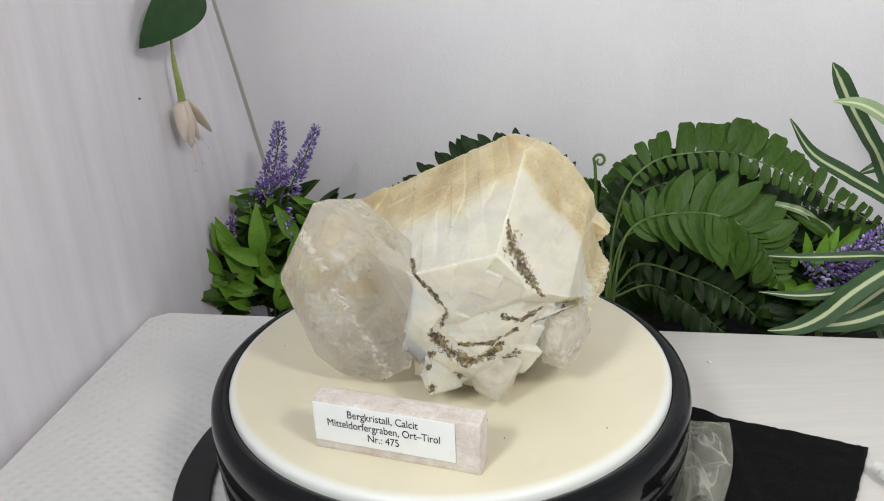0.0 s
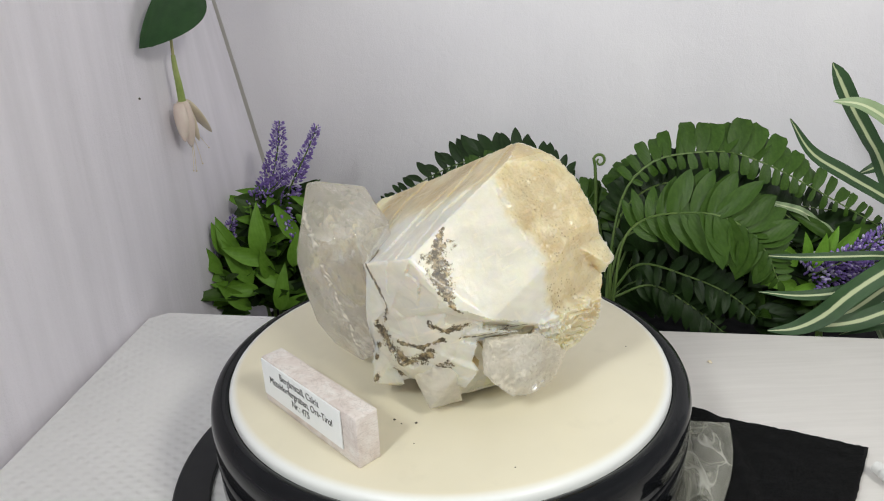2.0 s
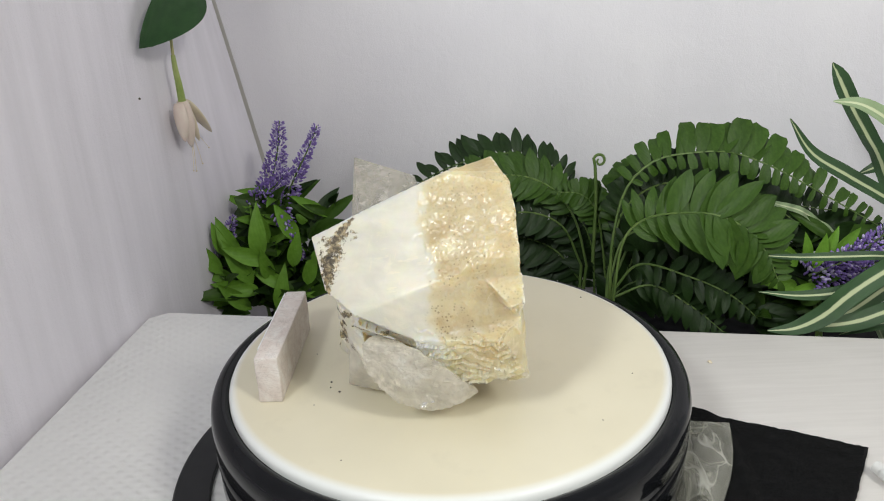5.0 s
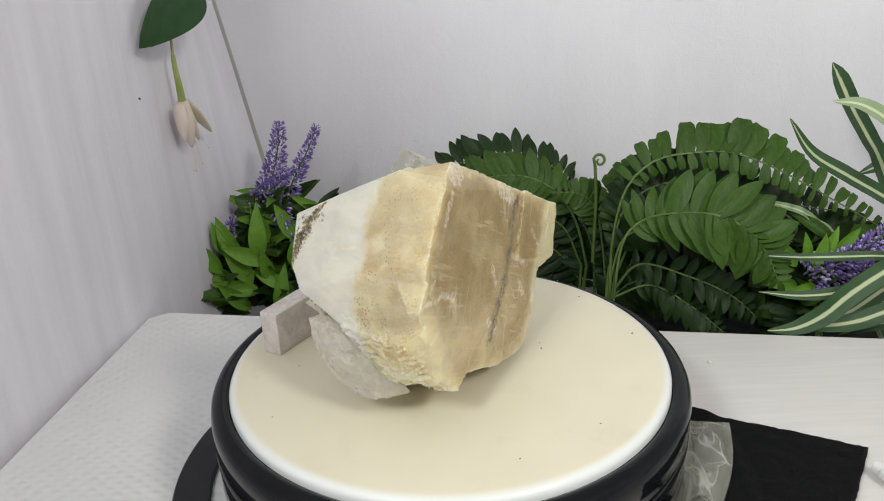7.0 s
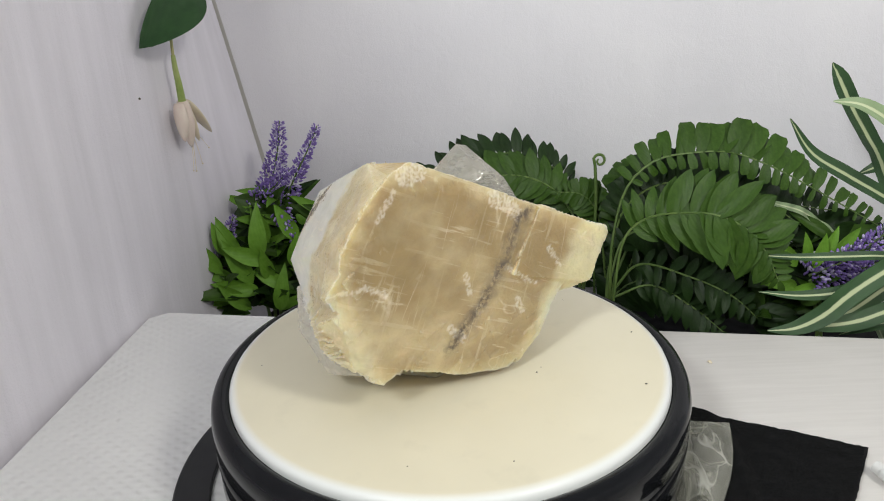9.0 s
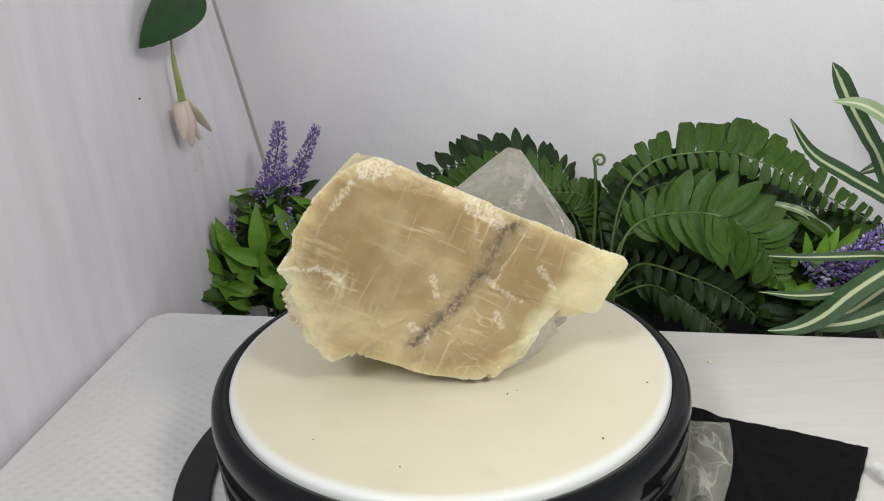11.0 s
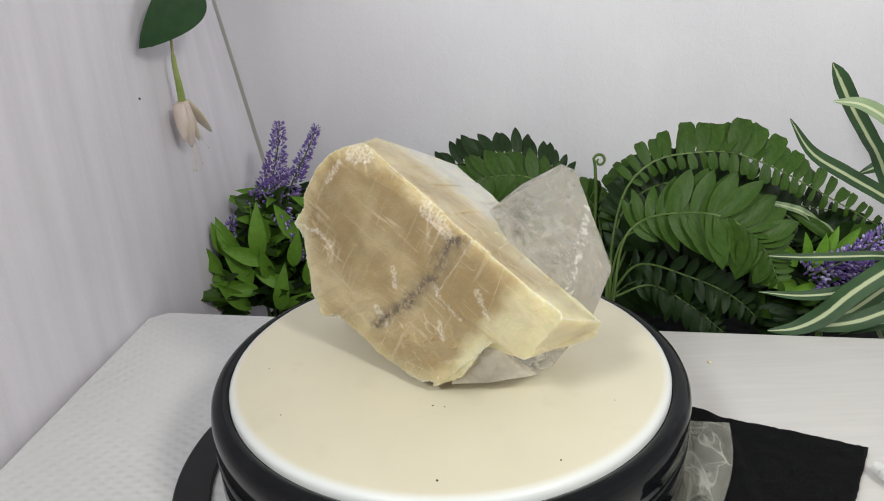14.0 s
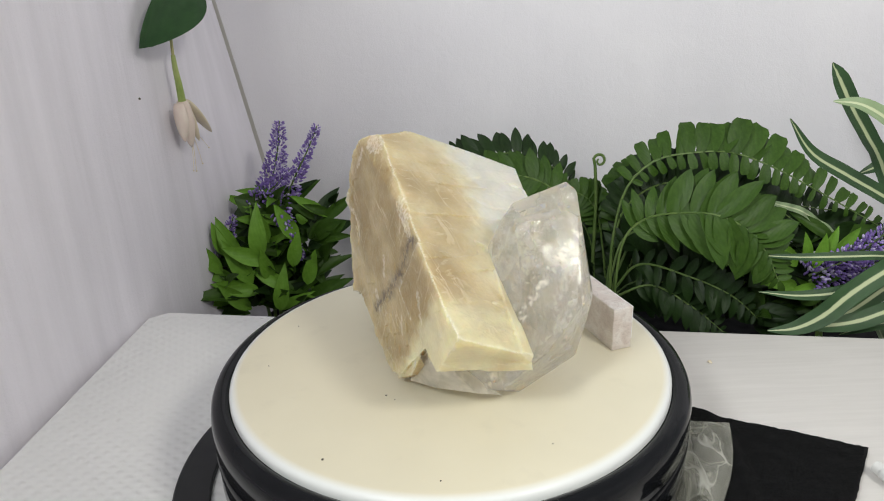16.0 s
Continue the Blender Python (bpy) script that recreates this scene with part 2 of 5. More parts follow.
def quartz_material(name, haze, patch, tint, relief):
    """Clear rock crystal with faint milky haze, denser veils and healed cracks."""
    m, nt, p = mat(name)
    v = coords(nt)
    out = nt.nodes["Material Output"]
    p.inputs["Base Color"].default_value = (*tint, 1)
    p.inputs["Transmission Weight"].default_value = 1.0
    p.inputs["IOR"].default_value = 1.50
    nt.links.new(ramp(nt, noise_tex(nt, v, 90, 4), [(0.45, 0.0), (0.75, 0.03)]), p.inputs["Roughness"])
    grow = noise_tex(nt, stretch(nt, v, (1, 1, 6)), 70, 4, 0.6)
    chip = nt.nodes.new("ShaderNodeTexVoronoi")
    chip.inputs["Scale"].default_value = 170
    nt.links.new(stretch(nt, v, (1, 1, 1.6)), chip.inputs["Vector"])
    rough_here = ramp(nt, noise_tex(nt, v, 42, 4), [(0.50, 0.0), (0.58, 1.0)])
    h = math_node(nt, "ADD", math_node(nt, "MULTIPLY", grow, 0.12), math_node(nt, "MULTIPLY", math_node(nt, "MULTIPLY", chip.outputs["Distance"], rough_here), 1.2))
    bump(nt, p, h, relief, 0.0016)
    b2 = nd(nt, "ShaderNodeBump", Strength=0.5, Distance=0.0010)
    nt.links.new(h, b2.inputs["Height"])
    dif = nd(nt, "ShaderNodeBsdfDiffuse")
    dif.inputs["Color"].default_value = (0.96, 0.925, 0.855, 1)
    trl = nd(nt, "ShaderNodeBsdfTranslucent")
    trl.inputs["Color"].default_value = (0.96, 0.94, 0.88, 1)
    nt.links.new(b2.outputs["Normal"], dif.inputs["Normal"])
    milk = nt.nodes.new("ShaderNodeMixShader")
    milk.inputs[0].default_value = 0.45
    nt.links.new(dif.outputs[0], milk.inputs[1])
    nt.links.new(trl.outputs[0], milk.inputs[2])
    veil = noise_tex(nt, v, 38, 4, 0.55, 0.3)
    crack = ramp(nt, noise_tex(nt, stretch(nt, v, (1, 1, 2.2), (0.5, 0.3, 0)), 85, 4, 0.6, 1.0), [(0.492, 0.0), (0.5, 0.4), (0.508, 0.0)])
    fr = mix(nt, 1.0, ramp(nt, veil, [(0.36, haze), (0.66, patch)]), crack, "LIGHTEN")
    fr = mix(nt, attr(nt, "frost"), fr, (0.85, 0.85, 0.85))
    # part of the light goes straight on: added so that the crystal's inside brightens
    clear = nt.nodes.new("ShaderNodeBsdfTransparent")
    clear.inputs[0].default_value = (*tint, 1)
    body = nt.nodes.new("ShaderNodeMixShader")
    body.inputs[0].default_value = 0.35
    nt.links.new(p.outputs[0], body.inputs[1])
    nt.links.new(clear.outputs[0], body.inputs[2])
    sh = nt.nodes.new("ShaderNodeMixShader")
    nt.links.new(fr, sh.inputs[0])
    nt.links.new(body.outputs[0], sh.inputs[1])
    nt.links.new(milk.outputs[0], sh.inputs[2])
    nt.links.new(sh.outputs[0], out.inputs["Surface"])
    return m


def crack_material():
    """Silvery air film in a healed crack inside the crystal."""
    m, nt, p = mat("silvery_crack")
    v = coords(nt)
    out = nt.nodes["Material Output"]
    p.inputs["Base Color"].default_value = (0.92, 0.92, 0.90, 1)
    p.inputs["Metallic"].default_value = 0.6
    p.inputs["Roughness"].default_value = 0.15
    n = noise_tex(nt, stretch(nt, v, (1, 1, 3)), 150, 5, 0.65, 0.8)
    bump(nt, p, n, 0.8, 0.0015)
    clear = nt.nodes.new("ShaderNodeBsdfTransparent")
    sh = nt.nodes.new("ShaderNodeMixShader")
    nt.links.new(ramp(nt, n, [(0.44, 0.0), (0.56, 0.85)]), sh.inputs[0])
    nt.links.new(clear.outputs[0], sh.inputs[1])
    nt.links.new(p.outputs[0], sh.inputs[2])
    nt.links.new(sh.outputs[0], out.inputs["Surface"])
    return m


M_CALCITE = calcite_material()
M_QUARTZ = quartz_material("rock_crystal", 0.16, 0.28, (0.995, 0.985, 0.96), 0.4)
M_MILKY = quartz_material("milky_quartz", 0.30, 0.7, (0.985, 0.98, 0.95), 1.0)
M_CRACK = crack_material()


def leaf_material(name, a, b, vein=0.14, gloss=0.45):
    m, nt, p = mat(name)
    v = coords(nt)
    tone = nt.nodes.new("ShaderNodeObjectInfo").outputs["Random"]
    base = ramp(nt, noise_tex(nt, v, 6, 4), [(0.3, a), (0.7, b)])
    base = mix(nt, 0.5, base, ramp(nt, tone, [(0.0, 0.62), (1.0, 1.0)]), "MULTIPLY")
    uv = coords(nt, "UV")
    w = nt.nodes.new("ShaderNodeTexWave")
    w.inputs["Scale"].default_value = 3.0
    w.inputs["Distortion"].default_value = 1.0
    w.bands_direction = "DIAGONAL"
    nt.links.new(uv, w.inputs["Vector"])
    nt.links.new(mix(nt, vein, base, ramp(nt, w.outputs["Fac"], [(0.2, 0.7), (0.8, 1.0)]), "MULTIPLY"), p.inputs["Base Color"])
    bump(nt, p, w.outputs["Fac"], 0.15, 0.0004)
    p.inputs["Roughness"].default_value = gloss
    p.inputs["Specular IOR Level"].default_value = 0.22
    p.inputs["Subsurface Weight"].default_value = 0.0
    return m


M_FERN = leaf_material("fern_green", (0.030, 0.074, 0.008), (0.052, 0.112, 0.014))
# darker copy of the fern green: shade among the foliage put into the colour
M_FERN_SHADED = leaf_material("shaded_fern_green", (0.010, 0.027, 0.005), (0.017, 0.043, 0.008))
M_BRIGHT = leaf_material("bright_leaf_green", (0.12, 0.27, 0.025), (0.17, 0.35, 0.045))
M_FUCHSIA_LEAF = leaf_material("fuchsia_leaf_green", (0.020, 0.065, 0.018), (0.035, 0.10, 0.028))
M_STEM = plain("stem_green", (0.075, 0.14, 0.03), (0.13, 0.20, 0.05), 90, 0.5)
M_STEM_PALE = plain("pale_stem", (0.30, 0.28, 0.10), (0.42, 0.40, 0.18), 60, 0.5)
M_CALYX = plain("green_calyx", (0.22, 0.32, 0.07), (0.38, 0.44, 0.16), 70, 0.5)
M_PETAL = plain("blush_petal", (0.74, 0.60, 0.53), (0.80, 0.71, 0.62), 90, 0.5)
M_PETAL_CREAM = plain("cream_petal", (0.72, 0.62, 0.45), (0.79, 0.71, 0.55), 90, 0.5)
M_LILAC = plain("lavender_purple", (0.15, 0.085, 0.36), (0.30, 0.21, 0.54), 160, 0.6)
M_LILAC_PALE = plain("pale_lavender", (0.42, 0.36, 0.62), (0.60, 0.55, 0.74), 160, 0.6)


def strap_material(name, a, b, stripe):
    """Long leaf with a pale stripe down its middle (u runs across the leaf)."""
    m, nt, p = mat(name)
    sep = nt.nodes.new("ShaderNodeSeparateXYZ")
    nt.links.new(coords(nt, "UV"), sep.inputs[0])
    base = ramp(nt, noise_tex(nt, coords(nt), 40, 4), [(0.3, a), (0.7, b)])
    off = math_node(nt, "ABSOLUTE", math_node(nt, "SUBTRACT", sep.outputs["X"], 0.5), 0.0)
    wob = math_node(nt, "ADD", off, math_node(nt, "MULTIPLY", math_node(nt, "SUBTRACT", noise_tex(nt, coords(nt), 120, 2), 0.5), 0.05))
    nt.links.new(mix(nt, ramp(nt, wob, [(0.07, 1.0), (0.12, 0.0)]), base, stripe), p.inputs["Base Color"])
    fib = noise_tex(nt, stretch(nt, coords(nt, "UV"), (40, 1, 1)), 3, 3)
    bump(nt, p, fib, 0.3, 0.0005)
    p.inputs["Roughness"].default_value = 0.4
    return m


M_STRAP = strap_material("striped_leaf", (0.014, 0.052, 0.012), (0.030, 0.088, 0.022), (0.46, 0.52, 0.30))
M_STRAP_PALE = strap_material("pale_striped_leaf", (0.24, 0.34, 0.17), (0.32, 0.42, 0.24), (0.60, 0.66, 0.42))


def velvet_material():
    m, nt, p = mat("black_velvet")
    v = coords(nt)
    n = noise_tex(nt, v, 600, 5, 0.8)
    n2 = noise_tex(nt, v, 60, 4)
    # the brightest specks are glints of the pile, put into the colour
    nt.links.new(ramp(nt, n, [(0.35, (0.001, 0.001, 0.0013)), (0.60, (0.004, 0.0045, 0.0055)), (0.70, (0.02, 0.023, 0.028)), (0.78, (0.12, 0.13, 0.15))]), p.inputs["Base Color"])
    p.inputs["Roughness"].default_value = 0.85
    p.inputs["Specular IOR Level"].default_value = 0.15
    p.inputs["Sheen Weight"].default_value = 0.015
    p.inputs["Sheen Roughness"].default_value = 0.35
    bump(nt, p, math_node(nt, "ADD", n, math_node(nt, "MULTIPLY", n2, 0.6)), 1.0, 0.003)
    return m


def film_material():
    m, nt, p = mat("clear_plastic_film")
    v = coords(nt)
    out = nt.nodes["Material Output"]
    clear = nt.nodes.new("ShaderNodeBsdfTransparent")
    clear.inputs[0].default_value = (0.90, 0.90, 0.86, 1)
    p.inputs["Base Color"].default_value = (0.62, 0.62, 0.55, 1)
    p.inputs["Roughness"].default_value = 0.12
    crease = noise_tex(nt, v, 30, 2, 0.45, 0.6)
    bump(nt, p, crease, 0.8, 0.006)
    f = ramp(nt, crease, [(0.40, 0.20), (0.49, 0.30), (0.5, 0.62), (0.51, 0.30), (0.62, 0.20)])
    sh = nt.nodes.new("ShaderNodeMixShader")
    nt.links.new(f, sh.inputs[0])
    nt.links.new(clear.outputs[0], sh.inputs[1])
    nt.links.new(p.outputs[0], sh.inputs[2])
    nt.links.new(sh.outputs[0], out.inputs["Surface"])
    return m


M_VELVET, M_FILM = velvet_material(), film_material()


# ---------------------------------------------------------------- mesh helpers
def mesh_of(name, bm, material, smooth=None):
    me = bpy.data.meshes.new(name)
    bmesh.ops.recalc_face_normals(bm, faces=bm.faces[:])
    bm.to_mesh(me)
    bm.free()
    me.materials.append(material)
    if smooth is not None:
        me.shade_smooth()
        me.set_sharp_from_angle(angle=radians(smooth))
    return me


def part(name, bm, material, parent=None, label="", smooth=35):
    ob = new(name, mesh_of(name, bm, material, smooth) if isinstance(bm, bmesh.types.BMesh) else bm)
    if parent:
        ob.parent = parent
    if label:
        ob["label"] = label
    return ob


def thing(name, m, label, category, group="", kind=""):
    ob = new(name)
    ob.empty_display_size = 0.02
    ob.matrix_world = m
    return tagged(ob, label, category, group, kind)


def box(bm, x0, x1, y0, y1, z0, z1, m=None, bevel=0.0, segs=2):
    r = bmesh.ops.create_cube(bm, size=1)
    mm = Matrix.Translation(((x0 + x1) / 2, (y0 + y1) / 2, (z0 + z1) / 2)) @ Matrix.Diagonal((x1 - x0, y1 - y0, z1 - z0, 1))
    bmesh.ops.transform(bm, matrix=(m @ mm) if m else mm, verts=r["verts"])
    if bevel:
        es = {e for v in r["verts"] for e in v.link_edges}
        bmesh.ops.bevel(bm, geom=list(es), offset=bevel, segments=segs, affect="EDGES", profile=0.5)
    return bm


def lathe(profile, steps=160):
    """Solid of revolution about z from (radius, height) pairs; ends with radius 0 close it."""
    bm = bmesh.new()
    rings = []
    for r, z in profile:
        if r < 1e-6:
            rings.append([bm.verts.new((0, 0, z))])
        else:
            rings.append([bm.verts.new((r * math.cos(2 * math.pi * k / steps), r * math.sin(2 * math.pi * k / steps), z)) for k in range(steps)])
    for a, b in zip(rings, rings[1:]):
        for k in range(steps):
            q = [a[k % len(a)], a[(k + 1) % len(a)], b[(k + 1) % len(b)], b[k % len(b)]]
            q = list(dict.fromkeys(q))
            if len(q) > 2:
                bm.faces.new(q)
    return bm


def slab(outline, z0, z1, bevel=0.0):
    bm = bmesh.new()
    f = bm.faces.new([bm.verts.new((x, y, z0)) for x, y in outline])
    ext = bmesh.ops.extrude_face_region(bm, geom=[f])
    for v in ext["geom"]:
        if isinstance(v, bmesh.types.BMVert):
            v.co.z = z1
    if bevel:
        top = [e for e in bm.edges if all(abs(v.co.z - z1) < 1e-6 for v in e.verts)]
        bmesh.ops.bevel(bm, geom=top, offset=bevel, segments=3, affect="EDGES", profile=0.5)
    return bm


def spline(pts, n):
    """n + 1 points of a smooth curve through pts (Catmull-Rom)."""
    p = [Vector(q) for q in pts]
    p = [2 * p[0] - p[1]] + p + [2 * p[-1] - p[-2]]
    out = []
    for i in range(n + 1):
        s = i / n * (len(p) - 3)
        k = min(int(s), len(p) - 4)
        t = s - k
        a, b, c, d = p[k:k + 4]
        out.append(0.5 * (2 * b + (c - a) * t + (2 * a - 5 * b + 4 * c - d) * t * t + (3 * b - a - 3 * c + d) * t ** 3))
    return out


def tube(bm, pts, r0, r1, sides=6):
    rings = []
    for i, p in enumerate(pts):
        d = (pts[min(i + 1, len(pts) - 1)] - pts[max(i - 1, 0)]).normalized()
        a = d.orthogonal().normalized() if i == 0 else (a - d * a.dot(d)).normalized()
        b = d.cross(a)
        r = r0 + (r1 - r0) * i / (len(pts) - 1)
        rings.append([bm.verts.new(p + r * (math.cos(2 * math.pi * k / sides) * a + math.sin(2 * math.pi * k / sides) * b)) for k in range(sides)])
    for u, w in zip(rings, rings[1:]):
        for k in range(sides):
            bm.faces.new((u[k], u[(k + 1) % sides], w[(k + 1) % sides], w[k]))
    bm.faces.new(rings[0][::-1])
    bm.faces.new(rings[-1])
    return bm


def mm(rows):
    return [Vector(r) * 0.001 for r in rows]


# ---------------------------------------------------------------- the setting
# the tent is turned a little against the camera: its back runs along BACK, its left side along SIDE
BACK = Vector((0.9881, -0.1535, 0))
SIDE = Vector((0.1071, 0.9942, 0))
CORNER = Vector((-0.190, 0.408, 0))


def sheet_wall(name, start, along, length, z0, z1, thick, material, wave, seed, label, lean=lambda u: 0.0):
    """Hanging cloth with soft folds and a real thickness; its visible face lies at start."""
    out = Vector((along.y, -along.x, 0))          # towards the inside when along runs clockwise
    nx, nz = 90, 36
    bm = bmesh.new()
    grid = []
    for side in (0, 1):
        g = []
        for i in range(nx + 1):
            col = []
            for k in range(nz + 1):
                u, z = length * i / nx, z0 + (z1 - z0) * k / nz
                w = wave * (noise.noise((u * 9 + seed, z * 1.6, 0.3)) + 0.45 * noise.noise((u * 26 + seed, z * 4, 7.0)))
                col.append(bm.verts.new(start + along * u - BACK * lean(u) * max(-0.02, min(0.02, 0.19 * (z - 0.066))) + Vector((0, 0, z)) + out * (w - thick * side)))
            g.append(col)
        grid.append(g)
    for g in grid:
        for i in range(nx):
            for k in range(nz):
                bm.faces.new((g[i][k], g[i + 1][k], g[i + 1][k + 1], g[i][k + 1]))
    f, b = grid
    for i in range(nx):
        for k in (0, nz):
            bm.faces.new((f[i][k], f[i + 1][k], b[i + 1][k], b[i][k]))
    for k in range(nz):
        for i in (0, nx):
            bm.faces.new((f[i][k], f[i][k + 1], b[i][k + 1], b[i][k]))
    ob = part(name, bm, material, None, label, 60)
    return tagged(ob, label, "backdrop wall", kind="structure")


sheet_wall("wall_left", CORNER - SIDE * 0.86, SIDE, 0.858, -0.30, 0.42, 0.004, M_WALL_L, 0.0022, 3.1, "white lilac-tinged hanging cloth with fine upright wrinkles", lambda u: max(0.0, (u - 0.66) / 0.198) ** 2)
sheet_wall("wall_back", CORNER + BACK * 0.0034, BACK, 0.87, -0.30, 0.42, 0.004, M_WALL_B, 0.0010, 8.4, "smooth off-white cloth behind the artificial plants", lambda u: 1.0)
# right side is out of view, added to close the tent and bounce light
right0 = CORNER + BACK * 0.866
sheet_wall("wall_right", right0, -SIDE, 0.86, -0.30, 0.42, 0.004, M_WALL_B, 0.0012, 5.2, "plain off-white cloth, unseen, added to close the tent")

speck = bmesh.new()
bmesh.ops.create_icosphere(speck, subdivisions=2, radius=0.0008)
for v in speck.verts:
    v.co *= 1 + 0.4 * noise.noise(v.co * 1500)
speck_ob = part("wall_speck", speck, M_CRUMB)
speck_ob.location = (-0.2098, 0.2208, 0.0860)
tagged(speck_ob, "tiny brown speck stuck to the side cloth", "speck")

# table: its back edge runs parallel to the back cloth
EDGE_L, EDGE_R = Vector((-0.2165, 0.1815, 0)), Vector((0.62, 0.0515, 0))
tb = slab([(-0.270, -0.42), (0.58, -0.42), (0.615, 0.0523), (-0.205, 0.1795), (-0.2145, 0.1720)], TABLE_Z - 0.030, TABLE_Z - 0.0012, 0.002)
table = thing("table", pose(0, 0, 0), "pale beige table under a cloth tent", "table")
part("tabletop", tb, M_TABLE, table)
for lx, ly in ((-0.21, -0.38), (0.53, -0.38), (0.55, 0.02), (-0.17, 0.13)):
    part("leg", box(bmesh.new(), lx - 0.02, lx + 0.02, ly - 0.02, ly + 0.02, -0.80, TABLE_Z - 0.030, None, 0.002), M_TABLE, table)
# embossed paper over the table's one half
tw = slab([(-0.266, -0.40), (-0.02, -0.40), (0.03, 0.1395), (-0.200, 0.1770), (-0.2120, 0.1690)], TABLE_Z - 0.0010, TABLE_Z, 0.0)
tagged(part("table_paper", tw, M_TOWEL), "white embossed paper sheet lying on the table", "paper sheet")

# made-up ledge that carries the plants; its black stands for the shade there
shelf = slab([(-0.26, 0.15), (0.66, 0.0), (0.70, 0.28), (-0.20, 0.42)], -0.175, -0.160)
tagged(part("shelf", shelf, M_SHADE_SHELF), "added ledge behind the table, near-black in place of shade", "shelf", kind="structure")

# the room round it: unseen, added pale for reflections and bounced light
fl = box(bmesh.new(), -1.6, 1.6, -1.8, 1.4, -0.84, -0.80)
tagged(part("floor", fl, M_FLOOR), "grey floor of the added room", "floor", kind="structure")
for nm, q in (("wall_room_front", (-1.6, 1.6, -1.86, -1.8)), ("wall_room_back", (-1.6, 1.6, 1.4, 1.46)), ("wall_room_west", (-1.66, -1.6, -1.8, 1.4)), ("wall_room_east", (1.6, 1.66, -1.8, 1.4))):
    tagged(part(nm, box(bmesh.new(), *q, -0.80, 1.1), M_ROOM), "plain pale room wall, unseen, added for reflections and bounced light", "wall", kind="structure")


# ---------------------------------------------------------------- turntable
turntable = thing("turntable", pose(0, 0, TABLE_Z), "black motorised turntable with a cream round plate", "turntable")
Z0 = -TABLE_Z
body = [(0.0, Z0 - 0.006), (0.0996, Z0 - 0.006), (0.1006, Z0 - 0.0046), (0.1022, Z0 - 0.0034), (0.1044, Z0 - 0.0034), (0.1066, Z0 - 0.0046), (0.1079, Z0 - 0.0070), (0.1084, Z0 - 0.0100),
        (0.1084, Z0 - 0.0195), (0.1080, Z0 - 0.0200), (0.1064, Z0 - 0.0202), (0.1064, Z0 - 0.0214), (0.1080, Z0 - 0.0216), (0.1084, Z0 - 0.0222), (0.1084, Z0 - 0.0262), (0.1066, Z0 - 0.0266), (0.1066, Z0 - 0.0278), (0.1080, Z0 - 0.0282),
        (0.1081, Z0 - 0.0400), (0.1070, Z0 - 0.0445), (0.1030, Z0 - 0.0460), (0.0, Z0 - 0.0460)]
part("housing", lathe(body), M_BLACK, turntable, "glossy black housing with grooves round it", 40)
part("pedestal", lathe([(0.0, Z0 - 0.0460), (0.098, Z0 - 0.0460), (0.0985, Z0 - 0.048), (0.0900, 0.004), (0.0890, 0.0003), (0.0, 0.0003)]), M_WHITE_PLASTIC, turntable, "white pedestal")
part("foot_ring", lathe([(0.1042, 0.0003), (0.1042, 0.0022), (0.1048, 0.0028), (0.1206, 0.0028), (0.1215, 0.0020), (0.1215, 0.0003), (0.1042, 0.0003)]), M_RUBBER, turntable, "flat matt black foot ring").location = (-0.012, 0.0, 0.0)
plate_bm = lathe([(0.0, 0.0), (0.03, 0.0), (0.06, 0.0), (0.0945, 0.0), (0.0965, -0.0002), (0.0980, -0.0007), (0.0991, -0.0017), (0.0997, -0.0030), (0.0998, -0.0052), (0.0, -0.0052)], 200)
plate = part("plate", plate_bm, M_PLATE, turntable, "cream plastic turning plate, its rounded rim coloured white for the sheen", 40)
plate.location.z = Z0
for k, (x, y, s) in enumerate(((-10, 42, 0.6), (46, 69, 0.45), (-30, 84, 0.7), (-68, 58, 0.55), (-15, 41, 0.4), (5, -56, 0.8), (14, -54, 0.7), (9, -57, 0.5), (-79, 13, 0.4), (60, -62, 0.4), (-22, -58, 0.35), (72, 40, 0.4), (20, -66, 0.4))):
    c = bmesh.new()
    bmesh.ops.create_icosphere(c, subdivisions=1, radius=0.0008 * s)
    for v in c.verts:
        v.co *= 1 + 0.5 * noise.noise(v.co * 3000 + Vector((k, 0, 0)))
        v.co.z *= 0.5
    o = part("crumb", c, M_CRUMB, plate)
    o.location = (x / 1000, y / 1000, 0.0003 * s)


# ---------------------------------------------------------------- label block
BLOCK = pose(-0.0195, -0.0722, 0.0, 0, 0, -18.6)
block = thing("label_block", BLOCK, "pinkish marble block with a printed paper label", "label stand")
bb = box(bmesh.new(), -0.0325, 0.0325, -0.005, 0.005, 0.0, 0.0212, None, 0.0006, 2)
bmesh.ops.subdivide_edges(bb, edges=bb.edges[:], cuts=6, use_grid_fill=True)
for v in bb.verts:
    v.co += 0.00025 * Vector((noise.noise(v.co * 260), noise.noise(v.co * 260 + Vector((5, 0, 0))), noise.noise(v.co * 260 + Vector((0, 5, 0))) if v.co.z > 0.002 else 0))
part("stone", bb, M_MARBLE, block, "", 35)
pp = box(bmesh.new(), -0.0317, 0.0235, -0.0056, -0.00515, 0.0042, 0.0206)
paper = part("paper_label", pp, M_PAPER, block, "white paper label with black print")


